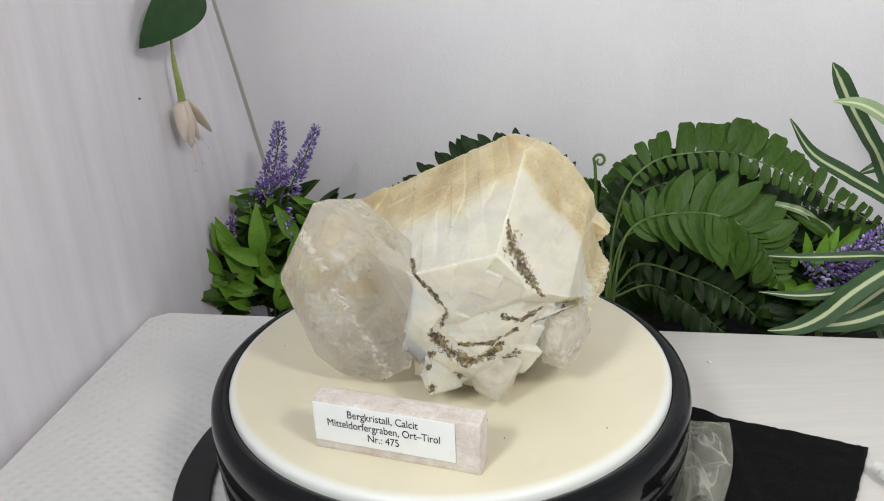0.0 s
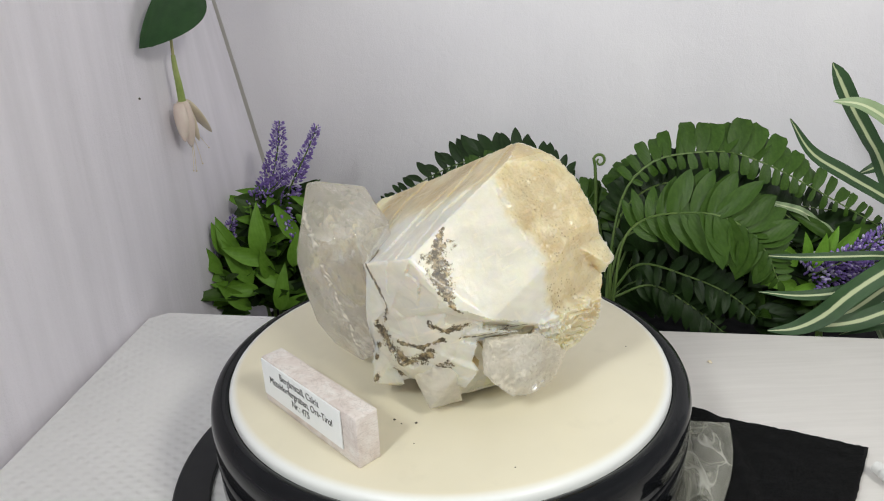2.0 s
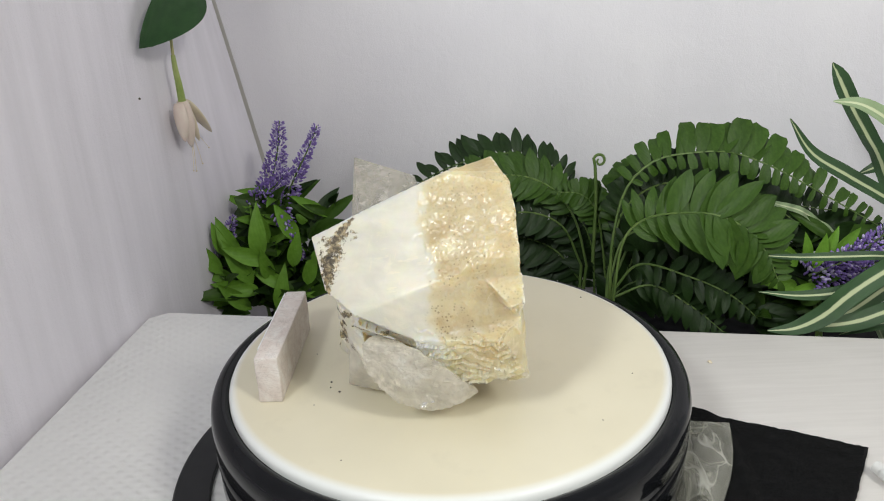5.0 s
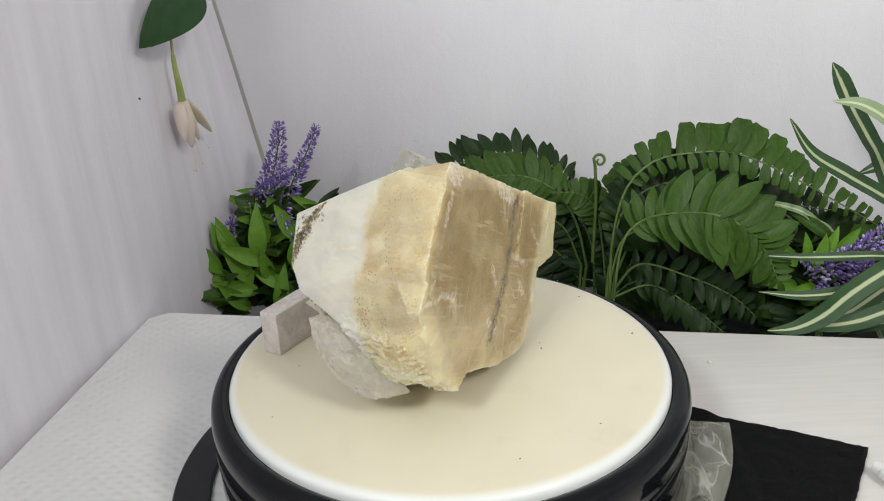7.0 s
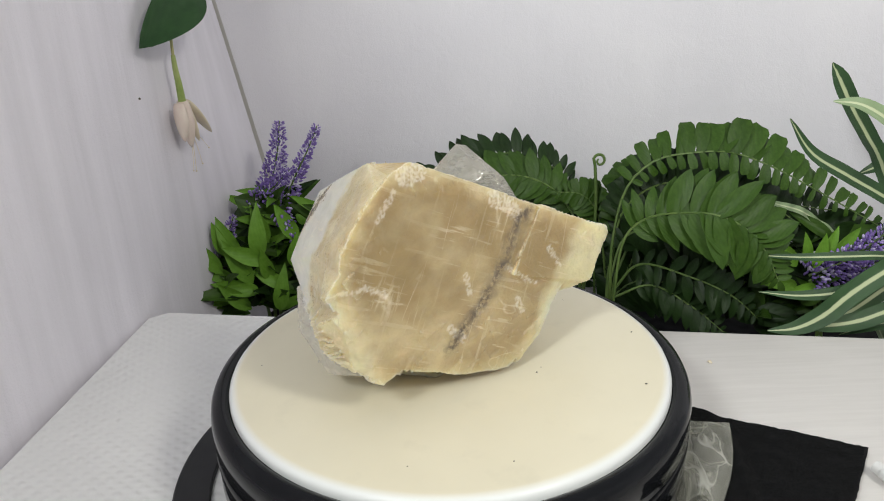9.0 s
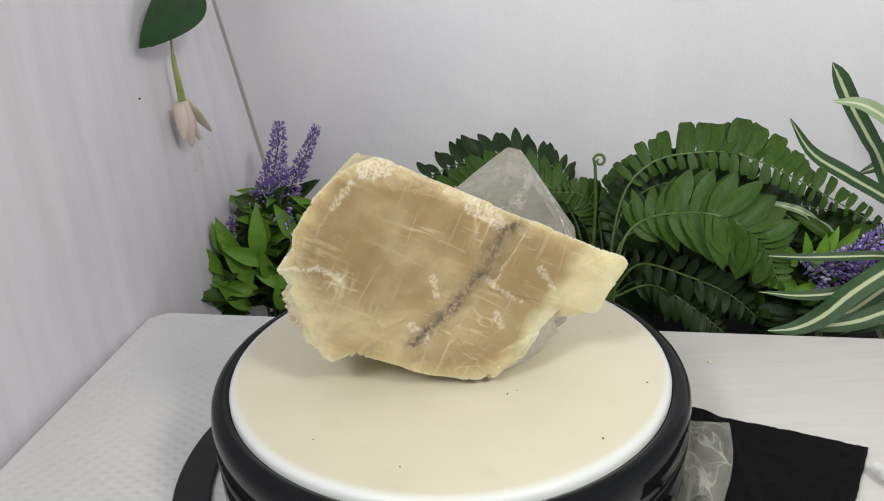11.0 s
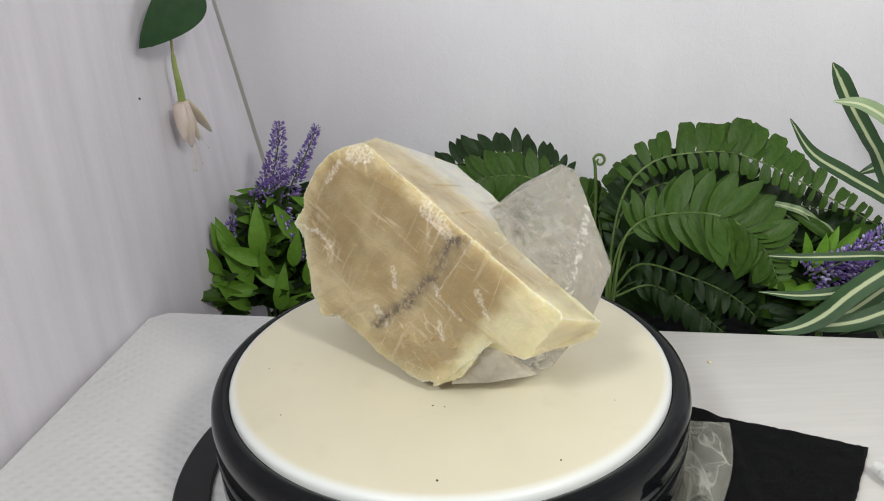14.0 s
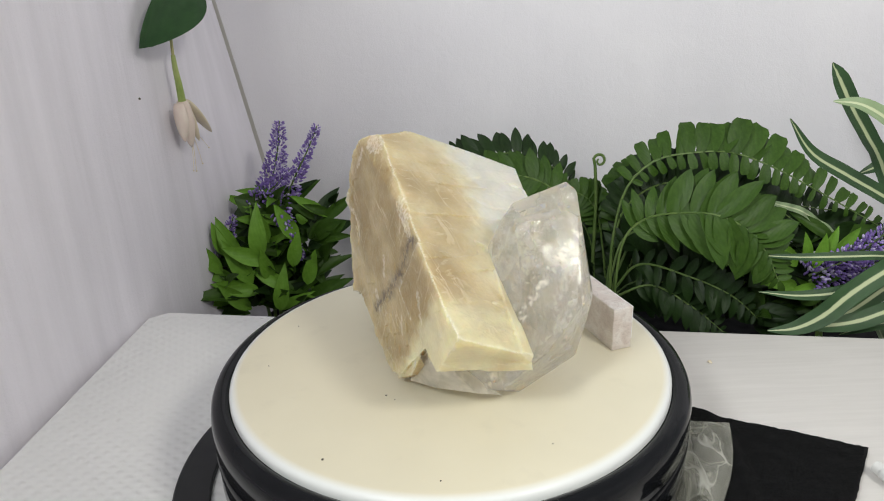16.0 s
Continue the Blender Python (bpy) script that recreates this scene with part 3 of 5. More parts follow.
def line_of_text(body, size, x, z, width):
    cu = bpy.data.curves.new("print", "FONT")
    cu.body, cu.size, cu.align_x, cu.align_y, cu.extrude, cu.offset = body, size, "CENTER", "CENTER", 0.00004, 0.0
    tmp = new("print", cu)
    dg = bpy.context.evaluated_depsgraph_get()
    me = bpy.data.meshes.new_from_object(tmp.evaluated_get(dg))
    bpy.data.objects.remove(tmp)
    xs = [v.co.x for v in me.vertices]
    k = width / (max(xs) - min(xs))
    me.transform(Matrix.Diagonal((k, 1, 1, 1)))
    me.materials.clear()
    me.materials.append(M_INK)
    o = part("printed_line", me, None, paper)
    o.matrix_basis = Matrix.Translation((x, -0.00568, z)) @ pose(0, 0, 0, 90, 0, 0)
    return o


line_of_text("Bergkristall, Calcit", 0.0045, -0.0041, 0.0172, 0.0275)
line_of_text("Mitteldorfergraben, Ort\u2013Tirol", 0.0045, -0.0041, 0.0127, 0.0440)
line_of_text("Nr.: 475", 0.0045, -0.0041, 0.0082, 0.0122)


# ---------------------------------------------------------------- the mineral specimen
def seg_dist(points, pts):
    """Distance of each of the points (an n x 2 array) from a bent line."""
    best = np.full(len(points), 1e9)
    for a, b in zip(pts, pts[1:]):
        a, d = np.array(a, float), np.array(b, float) - np.array(a, float)
        t = np.clip(((points - a) @ d) / max(float(d @ d), 1e-9), 0.0, 1.0)
        best = np.minimum(best, np.hypot(*(points - a - t[:, None] * d).T))
    return best


FRONT_STAINS = (([(23.6, 80), (24.5, 74)], 0.9), ([(24.5, 74), (27.5, 66)], 2.5), ([(27.5, 66), (31.5, 60)], 2.1), ([(31.5, 60), (36, 54)], 1.0), ([(-13, 61), (-7, 55), (0, 46), (-3, 38)], 1.1), ([(-6, 35), (1, 27), (10, 24), (20, 31)], 2.6),
                ([(4, 32), (16, 33), (26, 39)], 1.0), ([(21, 45), (28, 43), (37, 47)], 1.3), ([(3, 18), (4, 17)], 1.8), ([(-8, 11), (-7, 12)], 1.9), ([(26, 26), (23, 24)], 2.2), ([(20, 19), (18, 20)], 1.9), ([(-9, 20), (-8, 21)], 1.2), ([(-7, 26), (-6, 27)], 1.6), ([(32, 39.5), (53, 43)], 0.5))
BACK_FROST = (([(-3, 79), (-10, 75), (-13, 71)], 3.2), ([(14, 51), (13, 42)], 0.9), ([(-6, 49), (-15, 41), (-20, 38)], 0.7), ([(-10, 33), (-12, 27)], 0.9), ([(24, 30), (19, 24)], 1.6), ([(-28, 52), (-33, 43)], 0.8), ([(73, 58), (58, 58), (50, 53)], 0.7), ([(36, 96), (28, 96)], 3.0), ([(42, 92), (50, 82)], 0.8))
BACK_OUTLINE = [(30, 101), (48, 95), (57, 86), (68, 62), (69, 48), (64, 27), (57, 17), (19, 7), (-1, 3), (-14, 10), (-37, 33), (-50, 30), (-65, 50), (-61, 54), (-25, 72), (30, 101)]
BACK_GREY = [(-20, 71), (-15, 68), (-6, 51), (8, 36), (25, 22)]


def hull_mesh(verts, edge, plane):
    """The block bounded by the flat faces through its outermost corners, its edges worn."""
    bm = bmesh.new()
    for v in mm(verts):
        bm.verts.new(v)
    r = bmesh.ops.convex_hull(bm, input=bm.verts[:])
    bmesh.ops.delete(bm, geom=list({g for g in r["geom_interior"] + r["geom_unused"] if isinstance(g, bmesh.types.BMVert)}), context="VERTS")
    bmesh.ops.dissolve_limit(bm, angle_limit=radians(plane), verts=bm.verts[:], edges=bm.edges[:])
    if edge:
        bmesh.ops.bevel(bm, geom=bm.edges[:], offset=edge * 0.001, segments=1, affect="EDGES", profile=0.5)
    bmesh.ops.triangulate(bm, faces=bm.faces[:])
    bmesh.ops.recalc_face_normals(bm, faces=bm.faces[:])
    return bm


def write_keys(me, keys):
    for k, vals in keys.items():
        a = me.attributes.new(k, "FLOAT", "POINT")
        a.data.foreach_set("value", vals)


def crystal(name, verts, parent, material, label, res=1.1, edge=0.5, rough=0.15, chips=0.5, seed=0.0, sharp=28, plane=9, veil=0.5, worn=None):
    """A single quartz crystal: flat faces, worn edges and a fine relief; worn: two directions in and a point of a chipped face."""
    bm = hull_mesh(verts, edge, plane)
    for _ in range(9):
        long = [e for e in bm.edges if e.calc_length() > res * 0.0016]
        if not long:
            break
        bmesh.ops.subdivide_edges(bm, edges=long, cuts=1)
        bmesh.ops.triangulate(bm, faces=[f for f in bm.faces if len(f.verts) > 3])
    bm.normal_update()
    off = Vector((seed, seed * 1.7, -seed))
    moves = []
    for v in bm.verts:
        q = v.co * 1000
        step = noise.noise(Vector((q.x * 0.10, q.y * 0.10, q.z * 0.035)) + off * 2)
        fine = noise.noise(q * 0.55 + off) + 0.6 * noise.noise(q * 1.3 + off)
        moves.append(v.normal * 0.001 * (0.5 * chips * noise.noise(q * 0.045 + off) + 0.9 * chips * math.floor(step * 3.2) / 3.2 + rough * fine))
    for v, d in zip(bm.verts, moves):
        v.co += d
        v.co.z = max(v.co.z, 0.0)
    me = mesh_of(name, bm, material, sharp)
    frost = []
    chipped = worn[0].cross(worn[1]).normalized() if worn else None
    for v in me.vertices:
        q = v.co * 1000
        if worn and abs(chipped.dot(q - worn[2])) < 1.6:
            frost.append(min(0.9, max(0.0, 0.25 + 1.5 * noise.noise(q * 0.5) + 1.2 * noise.noise(q * 1.4))))
            continue
        frost.append(veil * max(0.0, min(1.0, (noise.noise(q * 0.09 + off) + 0.8 * noise.noise(q * 0.4 + off) - 0.35) * 3)))
    write_keys(me, {"frost": frost})
    return part(name, me, None, parent, label)


BACK_N = Vector((0.294, 0.948, 0.126))          # the broad cleavage face's normal
CLEAVE_U = Vector((0.85, -0.203, -0.486)).normalized()
CLEAVE_V = BACK_N.cross(CLEAVE_U)


def terrace(q, su, sv, seed):
    """Height of a cleavage step, 0 to 1: straight-sided cells along the two cleavage directions."""
    u, v = q.dot(CLEAVE_U), q.dot(CLEAVE_V)
    a = math.floor(u / su + 0.10 * noise.noise((v * 0.4, seed, 0)) + 0.9 * noise.noise((v * 0.03, seed, 5)))
    b = math.floor(v / sv + 0.10 * noise.noise((u * 0.4, seed, 3)) + 0.9 * noise.noise((u * 0.03, seed, 9)))
    return noise.cell((a * 1.37 + seed, b * 2.11 + seed, seed))


def fused_calcite(name, blocks, parent, material, label, voxel):
    """One intergrown mass out of several flat-faced blocks, with cleavage steps, torn ledges and growth zones."""
    whole = bmesh.new()
    for verts in blocks:
        piece = hull_mesh(verts, 0.0, 6)
        tmp = bpy.data.meshes.new("block")
        piece.to_mesh(tmp)
        piece.free()
        whole.from_mesh(tmp)
        bpy.data.meshes.remove(tmp)
    raw = bpy.data.meshes.new("blocks")
    whole.to_mesh(raw)
    whole.free()
    ob = new("blocks", raw)
    fuse = ob.modifiers.new("fuse", "REMESH")
    fuse.mode, fuse.voxel_size, fuse.adaptivity = "VOXEL", voxel, 0.0
    me = bpy.data.meshes.new_from_object(ob.evaluated_get(bpy.context.evaluated_depsgraph_get()))
    bpy.data.objects.remove(ob)
    me.name = name
    me.materials.clear()
    me.materials.append(material)
    n = len(me.vertices)
    off = Vector((1.3, 2.2, -1.3))
    co = [v.co * 1000 for v in me.vertices]
    nor = [v.normal.copy() for v in me.vertices]
    moved = np.empty((n, 3))
    for i, (q, w) in enumerate(zip(co, nor)):
        back = w.dot(BACK_N)
        fine = noise.noise(q * 0.55 + off) + 0.6 * noise.noise(q * 1.3 + off)
        if back > 0.75:
            rim = 1.0 if q.z < 34 or q.x > 50 or q.z > 88 or q.x < -44 else 0.35
            d = 0.9 * rim * max(0.0, terrace(q, 14, 9, 1.0) - 0.45) - 0.35 * rim * terrace(q, 6, 5, 4.0) + 0.05 * fine
        elif w.y < -0.3 and w.z > -0.25 and q.z > 36:
            d = 0.35 * noise.noise(q * 0.045 + off) + 0.7 * max(0.0, terrace(q, 17, 13, 3.0) - 0.4) + 0.03 * fine
        else:
            d = 0.5 * terrace(q, 9, 6, 2.0) - 0.25 + 0.25 * noise.noise(q * 0.09 + off) + 0.10 * fine
        if w.x > 0.45 and back < 0.6 and q.x > 20 and q.dot(BACK_N) > 2:      # crusted flank
            d += 0.16 * fine + 0.60 * noise.noise(q * 0.16 - off) + 0.12 * noise.noise(q * 2.2)
        if q.x > 34 and q.z < 48 and q.y > -30 and back < 0.6:      # torn flank: stacked ragged ledges
            u = q.z * 0.26 + q.x * 0.07 - q.y * 0.05 + 2.2 * noise.noise(q * 0.07 + off) + 0.9 * noise.noise(q * 0.25 + off)
            d += 2.4 * min(1.0, (48 - q.z) / 8) * ((u % 1.0) ** 1.6 - 0.4) * (0.4 + 1.1 * abs(noise.noise(q * 0.13 - off)))
        p = q + w * d
        moved[i] = (p.x, p.y, max(p.z, 0.0))
    me.vertices.foreach_set("co", (moved * 0.001).ravel())
    me.update()
    me.shade_smooth()
    me.set_sharp_from_angle(angle=radians(38))
    flat = np.array([(q.x, q.z) for q in co])
    keys = {k: [0.0] * n for k in ("zone", "yellow", "stain", "grey", "frost", "speckled")}
    stain = np.zeros(n)
    for pts, wd in FRONT_STAINS:
        stain = np.maximum(stain, 1.0 - seg_dist(flat, pts) / (2.0 * wd))
    grey = seg_dist(flat, BACK_GREY)
    rim = seg_dist(flat, BACK_OUTLINE)
    frost = [(seg_dist(flat, pts), wd) for pts, wd in BACK_FROST]
    spots = ((47, 78, 5.0), (55, 68, 6.0), (59, 48, 7.0), (52, 63, 5.0), (50, 52, 4.0))
    for i, (q, w) in enumerate(zip(co, nor)):
        wob = q.dot(BACK_N) + 5.0 * noise.noise(q * 0.07) + 2.0 * noise.noise(q * 0.3)      # depth behind the broad face
        back = w.dot(BACK_N)
        if back > 0.55:
            low = min(1.0, max(0.0, (52 - q.z + 0.25 * (q.x - 20) + 8 * noise.noise(q * 0.05)) / 26.0))
            keys["zone"][i] = 0.86 - 0.16 * low + 0.22 * noise.noise(q * 0.04) + 0.10 * noise.noise(q * 0.13)
            # yellower towards bottom and side: glow of thin edges put into the colour
            y = 0.16 * low + max(0.0, q.x - 60) / 16.0 + max(0.0, 14 - q.z) / 30.0
            y = max(y, min(0.95, (-19 - 0.7 * (q.z - 28) - q.x + 3 * noise.noise(q * 0.2)) / 9.0))
            # light shining through the thin rim, painted as a paler, yellower border
            thin = max(0.0, min(1.0, 1.0 - (rim[i] + 4 * noise.noise(q * 0.12) + 1.5 * noise.noise(q * 0.5)) / 7.0))
            keys["zone"][i] -= 0.20 * thin
            keys["yellow"][i] = max(0.0, min(0.9, max(y, 0.32 * thin)))
        elif w.x > 0.45 and w.y < 0.5 and q.x > 20:                 # flank with the earthy coating
            s = min(1.0, max(0.0, (wob - 0.5 - 0.09 * max(0.0, q.z - 80)) / 4.5))
            keys["zone"][i] = 0.05 + 0.43 * s + 0.10 * s * noise.noise(q * 0.12)
            keys["yellow"][i] = 0.22 * s
            keys["speckled"][i] = s * max(0.30, 0.15 + max(1.0 - math.hypot(q.x - a, q.z - b) / (1.4 * c) for a, b, c in spots))
        else:                                                       # top and front
            s = min(1.0, max(0.0, (wob + 14) / 20.0))
            low = 0.12 * min(1.0, max(0.0, (42 - q.z) / 30.0))
            keys["zone"][i] = 0.03 + low + 0.70 * s * (0.8 + 0.4 * noise.noise(q * 0.05 + off))
        if q.x < -24 and back <= 0.55:
            keys["yellow"][i] = max(keys["yellow"][i], min(0.85, max((-q.x - 46) / 16.0, (-q.x - 24) / 24.0 * (1.0 if q.z < 36 else 0.15))))
        if q.z < 42 and q.x > 30 and q.y > -26 and back <= 0.55:
            keys["yellow"][i] = max(keys["yellow"][i], min(0.75, (46 - q.z) / 22.0))
        if q.y < -28:
            keys["stain"][i] = max(0.0, stain[i])
        elif w.y > 0.5:
            keys["grey"][i] = max(0.0, 1 - (grey[i] + 2.4 * noise.noise(q * 0.25)) / 5.5) ** 1.2
            f = max(1.0 - max(0.0, dist[i] + 1.2 * noise.noise(q * 0.6) - wd) / 0.6 for dist, wd in frost)
            keys["frost"][i] = 0.48 * max(0.0, f) * min(1.0, max(0.0, 0.65 + 1.6 * noise.noise(q * 0.9)))
    write_keys(me, keys)
    return part(name, me, None, parent, label)


specimen = thing("mineral_specimen", pose(0, 0, 0), "cluster of white and honey-brown calcite with clear quartz crystals", "mineral")

fused_calcite("calcite_mass", [
    [(30, 10, 101), (41, 9.5, 98.5), (34, -9, 98), (48, 10.5, 95), (57, 9, 86.5), (65.5, 7, 73.5), (68, 6, 62), (69, 6, 48), (64, 11, 27), (18.8, 25.5, 7), (-1, 32, 3), (-14, 36, 10), (-37, 39, 34), (-25.6, 31.4, 72),
     (18, -59.5, 73.5), (-14, -42, 59), (33, -58, 57), (45.8, -50, 50.8), (56, -30, 42), (32, -42, 38), (-3, -46, 38), (-32, 0, 57), (-10, -20, 20), (30, -10, 15), (61, -6, 70), (28, -25, 90)],
    # pale corner
    [(-61.5, 45.2, 54.2), (-65, 44.5, 50.5), (-50.3, 44.6, 30.3), (-73, 23, 40), (-72.4, 17.5, 37), (-71.5, 16, 29.5), (-25.6, 32.6, 72.2), (-38, 38.5, 31), (-61, 15, 25), (-35, 10, 25), (-30, 0, 59), (-10, 5, 45), (-8, 31, 45), (-20, 25, 24)],
    # torn flank and its spur
    [(69, 6, 50), (72, -3, 44), (66, 9, 26), (57, 15, 17), (61, -11, 22), (56, -31, 42), (51, -27, 30), (45, 0, 58), (36, 19, 23), (40, 5, 20), (70, -3, 31)],
    [(74, 5.5, 58.5), (73, 1, 57), (67, 8, 67), (63, -5, 65), (62, 6, 47), (70, 5, 51), (55, -3, 55)],
    # milky base with its angular lumps
    [(-9, -42, 40), (30, -39, 39), (-15, -25, 4), (20, -39, 4), (0, 10, 0), (20, 10, 0), (38, -15, 4), (-5, -45, 22), (25, -44, 28), (-14, -40, 50)],
    [(-8.5, -49.5, 9.5), (-13, -44, 16), (-2, -48, 21), (6, -47, 12), (-3, -38, 3), (-10, -45, 25)],
    [(37.5, -44.5, 24.5), (24, -50, 31), (26, -44, 38), (30, -42, 13), (20, -47, 20), (34, -36, 24)],
    [(5, -50, 21), (14, -51.5, 31), (2, -47, 38), (16, -45, 12), (-7, -46, 34), (24, -47, 36)],
    [(-14, -43, 40), (-8, -47, 36), (-13, -42, 56), (-2, -47, 44), (-20, -33, 20), (-12, -41, 16)],
    [(36, -47, 44), (46, -48.5, 46), (39, -45, 39), (24, -49, 36), (52, -34, 40), (34, -40, 34)],
    [(30, -54, 53), (-12, -43, 55), (42, -48, 46), (24, -49, 31), (5, -49.5, 22), (-6, -47, 14), (34, -44, 26), (18, -46, 13), (10, -30, 30), (-13, -41, 30)],
    # broken lip under the broad face
    [(-7, 34, 4), (-21, 36, 12), (-31, 37.5, 27), (-14, 30, 22), (-22, 27, 9), (-5, 28, 2)]],
    specimen, M_CALCITE, "white calcite grading to honey-brown, with dark stained cracks", 0.00062)
crystal("quartz_lump", [(-15, 33, 6), (-30, 30, 8), (-46, 22, 10), (-36, 33, 27), (-20, 29, 26), (-46, 8, 3), (-25, 16, 0), (-10, 20, 4)],
        specimen, M_MILKY, "clear quartz under the calcite corner", 0.9, 0.3, 0.06, 0.3, 12.4, 18)
crystal("milky_point", [(18.5, -50.4, 5.5), (8, -47, 20), (29, -46, 22), (26, -36, 3), (10, -40, 5), (20, -48, 30)],
        specimen, M_MILKY, "small milky crystal point", 0.9, 0.3, 0.1, 0.3, 9.1, 28)
crystal("quartz_crystal", [(-44.2, -28.5, 86.5), (-50.5, -27.5, 84.6), (-34, -9, 79.8), (-44.5, 0, 74), (-28, -1, 62), (-26, -29, 75.5), (-13, -22, 64.5), (-14, -38, 62), (-12, -38, 40),
                           (-57, -21, 69), (-69.5, -17, 47), (-71, -10, 47.5), (-59, 9, 45), (-63, -25, 45), (-61, -24, 31), (-57, -23, 15),
                           (-48, -23, 6), (-44.6, -22, 3.5), (-35, -17, 0), (-29, -28, 4), (-16, -35, 14), (-45, -2, 0), (-53, 15, 12), (-66, 3, 30), (-24, 18, 0)],
        specimen, M_QUARTZ, "large clear rock crystal with milky veils", 1.2, 0.3, 0.012, 0.06, 3.3, 14, 5, 0.10, (Vector((14, -11, -21.5)), Vector((-1, 30, -24)), Vector((-57, -21, 69))))
crystal("small_quartz", [(45, -48.5, 39), (43, -48, 27), (39.9, -44.7, 24.6), (52.4, -25.5, 6.5), (54.5, -5.6, 13.5), (57, -29, 38.5), (61, -13, 23), (59, -32, 28), (48, -38, 12), (58, -16, 12), (37, -40, 38), (40, -20, 5), (44, -8, 7)],
        specimen, M_MILKY, "small frosted quartz crystal", 0.8, 0.25, 0.5, 1.1, 6.4, 12, 6)


def inner_crack(parent, centre, turn, sx, sy, seed):
    """A wavy, ragged crack face inside the crystal."""
    bm = bmesh.new()
    n = 18
    g = [[bm.verts.new((sx * (i / n - 0.5), sy * (k / n - 0.5), 0.0012 * noise.noise((i * 0.35 + seed, k * 0.22, seed)) + 0.0006 * noise.noise((i * 0.9, k * 0.9, seed)))) for k in range(n + 1)] for i in range(n + 1)]
    for i in range(n):
        for k in range(n):
            u, w = (i + 0.5) / n - 0.5, (k + 0.5) / n - 0.5
            if math.hypot(u, w) < 0.42 + 0.16 * noise.noise((u * 5 + seed, w * 5, 0)):
                bm.faces.new((g[i][k], g[i + 1][k], g[i + 1][k + 1], g[i][k + 1]))
    bmesh.ops.delete(bm, geom=[v for v in bm.verts if not v.link_faces], context="VERTS")
    ob = part("inner_crack", bm, M_CRACK, parent, "silvery crack inside the crystal", 60)
    ob.matrix_basis = pose(*[c * 0.001 for c in centre], *turn)
    return ob


big_quartz = next(o for o in specimen.children if o.name == "quartz_crystal")
little_quartz = next(o for o in specimen.children if o.name == "small_quartz")
for c, t, sx, sy, sd in (((-38, -14, 56), (75, 10, 35), 0.020, 0.024, 1.0), ((-48, -12, 35), (80, 5, -20), 0.026, 0.022, 7.0), ((-58, -14, 40), (85, 0, 100), 0.018, 0.026, 12.0)):
    inner_crack(big_quartz, c, t, sx, sy, sd)
for c, t, sx, sy, sd in (((50, -31, 28), (70, 10, 45), 0.016, 0.018, 21.0), ((50, -27, 18), (60, -20, 60), 0.014, 0.018, 25.0)):
    inner_crack(little_quartz, c, t, sx, sy, sd)


# ---------------------------------------------------------------- plants
def blade_mesh(name, material, shape, fold=0.12, droop=0.25, nseg=8):
    """A leaf along +y, one unit long; shape gives half its width along it; folded at the midrib and bent down."""
    bm = bmesh.new()
    uv = bm.loops.layers.uv.new("UVMap")
    rows = []
    for i in range(nseg + 1):
        t = i / nseg
        w = shape(t)
        z = -droop * t * t
        rows.append([(bm.verts.new((s * w, t, z + fold * abs(s) * w)), ((s + 1) / 2, t)) for s in (-1, -0.5, 0, 0.5, 1)])
    for a, b in zip(rows, rows[1:]):
        for k in range(4):
            q = [a[k], a[k + 1], b[k + 1], b[k]]
            try:
                f = bm.faces.new([v for v, _ in q])
            except ValueError:
                continue
            for lp, (_, c) in zip(f.loops, q):
                lp[uv].uv = c
    me = bpy.data.meshes.new(name)
    bm.to_mesh(me)
    bm.free()
    me.materials.append(material)
    me.shade_smooth()
    return me


def blunt(t):
    return 0.25 * min(1.0, 0.55 + 1.1 * t) * (1.0 if t < 0.86 else 1.0 - 0.35 * (t - 0.86) / 0.14)


def pointed(t):
    return 0.20 * math.sin(math.pi * min(1.0, 0.12 + 0.88 * t)) ** 0.75 if t < 0.999 else 0.002


def lance(t):
    return 0.012 + 0.14 * math.sin(math.pi * t ** 0.8) if t < 0.999 else 0.003


def oval(t):
    return 0.02 + 0.30 * math.sin(math.pi * t ** 0.85) ** 0.8 if t < 0.999 else 0.005


LEAFLETS = {m.name: [blade_mesh("leaflet", m, s, 0.25, d) for s in (blunt, pointed) for d in (0.12, 0.35)] for m in (M_FERN, M_FERN_SHADED)}
LANCES = [blade_mesh("leaf", M_BRIGHT, lance, 0.5, d) for d in (0.05, 0.25, 0.5)] + [blade_mesh("leaf", M_FERN, lance, 0.5, d) for d in (0.1, 0.4)] + [blade_mesh("leaf", M_FERN_SHADED, lance, 0.5, 0.3)]
OVALS = [blade_mesh("leaf", M_FERN, oval, 0.3, 0.2), blade_mesh("leaf", M_FERN_SHADED, oval, 0.3, 0.3)]
rnd = random.Random(11)


def aim(p, along, face, size, wide=1.0):
    """Matrix that lays a unit leaf at p, its length along 'along', its upper side towards 'face'."""
    y = along.normalized()
    z = (face - y * face.dot(y)).normalized()
    x = y.cross(z)
    return Matrix(((x.x * size * wide, y.x * size, z.x * size, p.x), (x.y * size * wide, y.y * size, z.y * size, p.y), (x.z * size * wide, y.z * size, z.z * size, p.z), (0, 0, 0, 1)))


def leaf(name, me, parent, m):
    ob = new(name, me)
    ob.parent = parent
    ob.matrix_basis = parent.matrix_world.inverted() @ m if parent.parent is None else m
    return ob


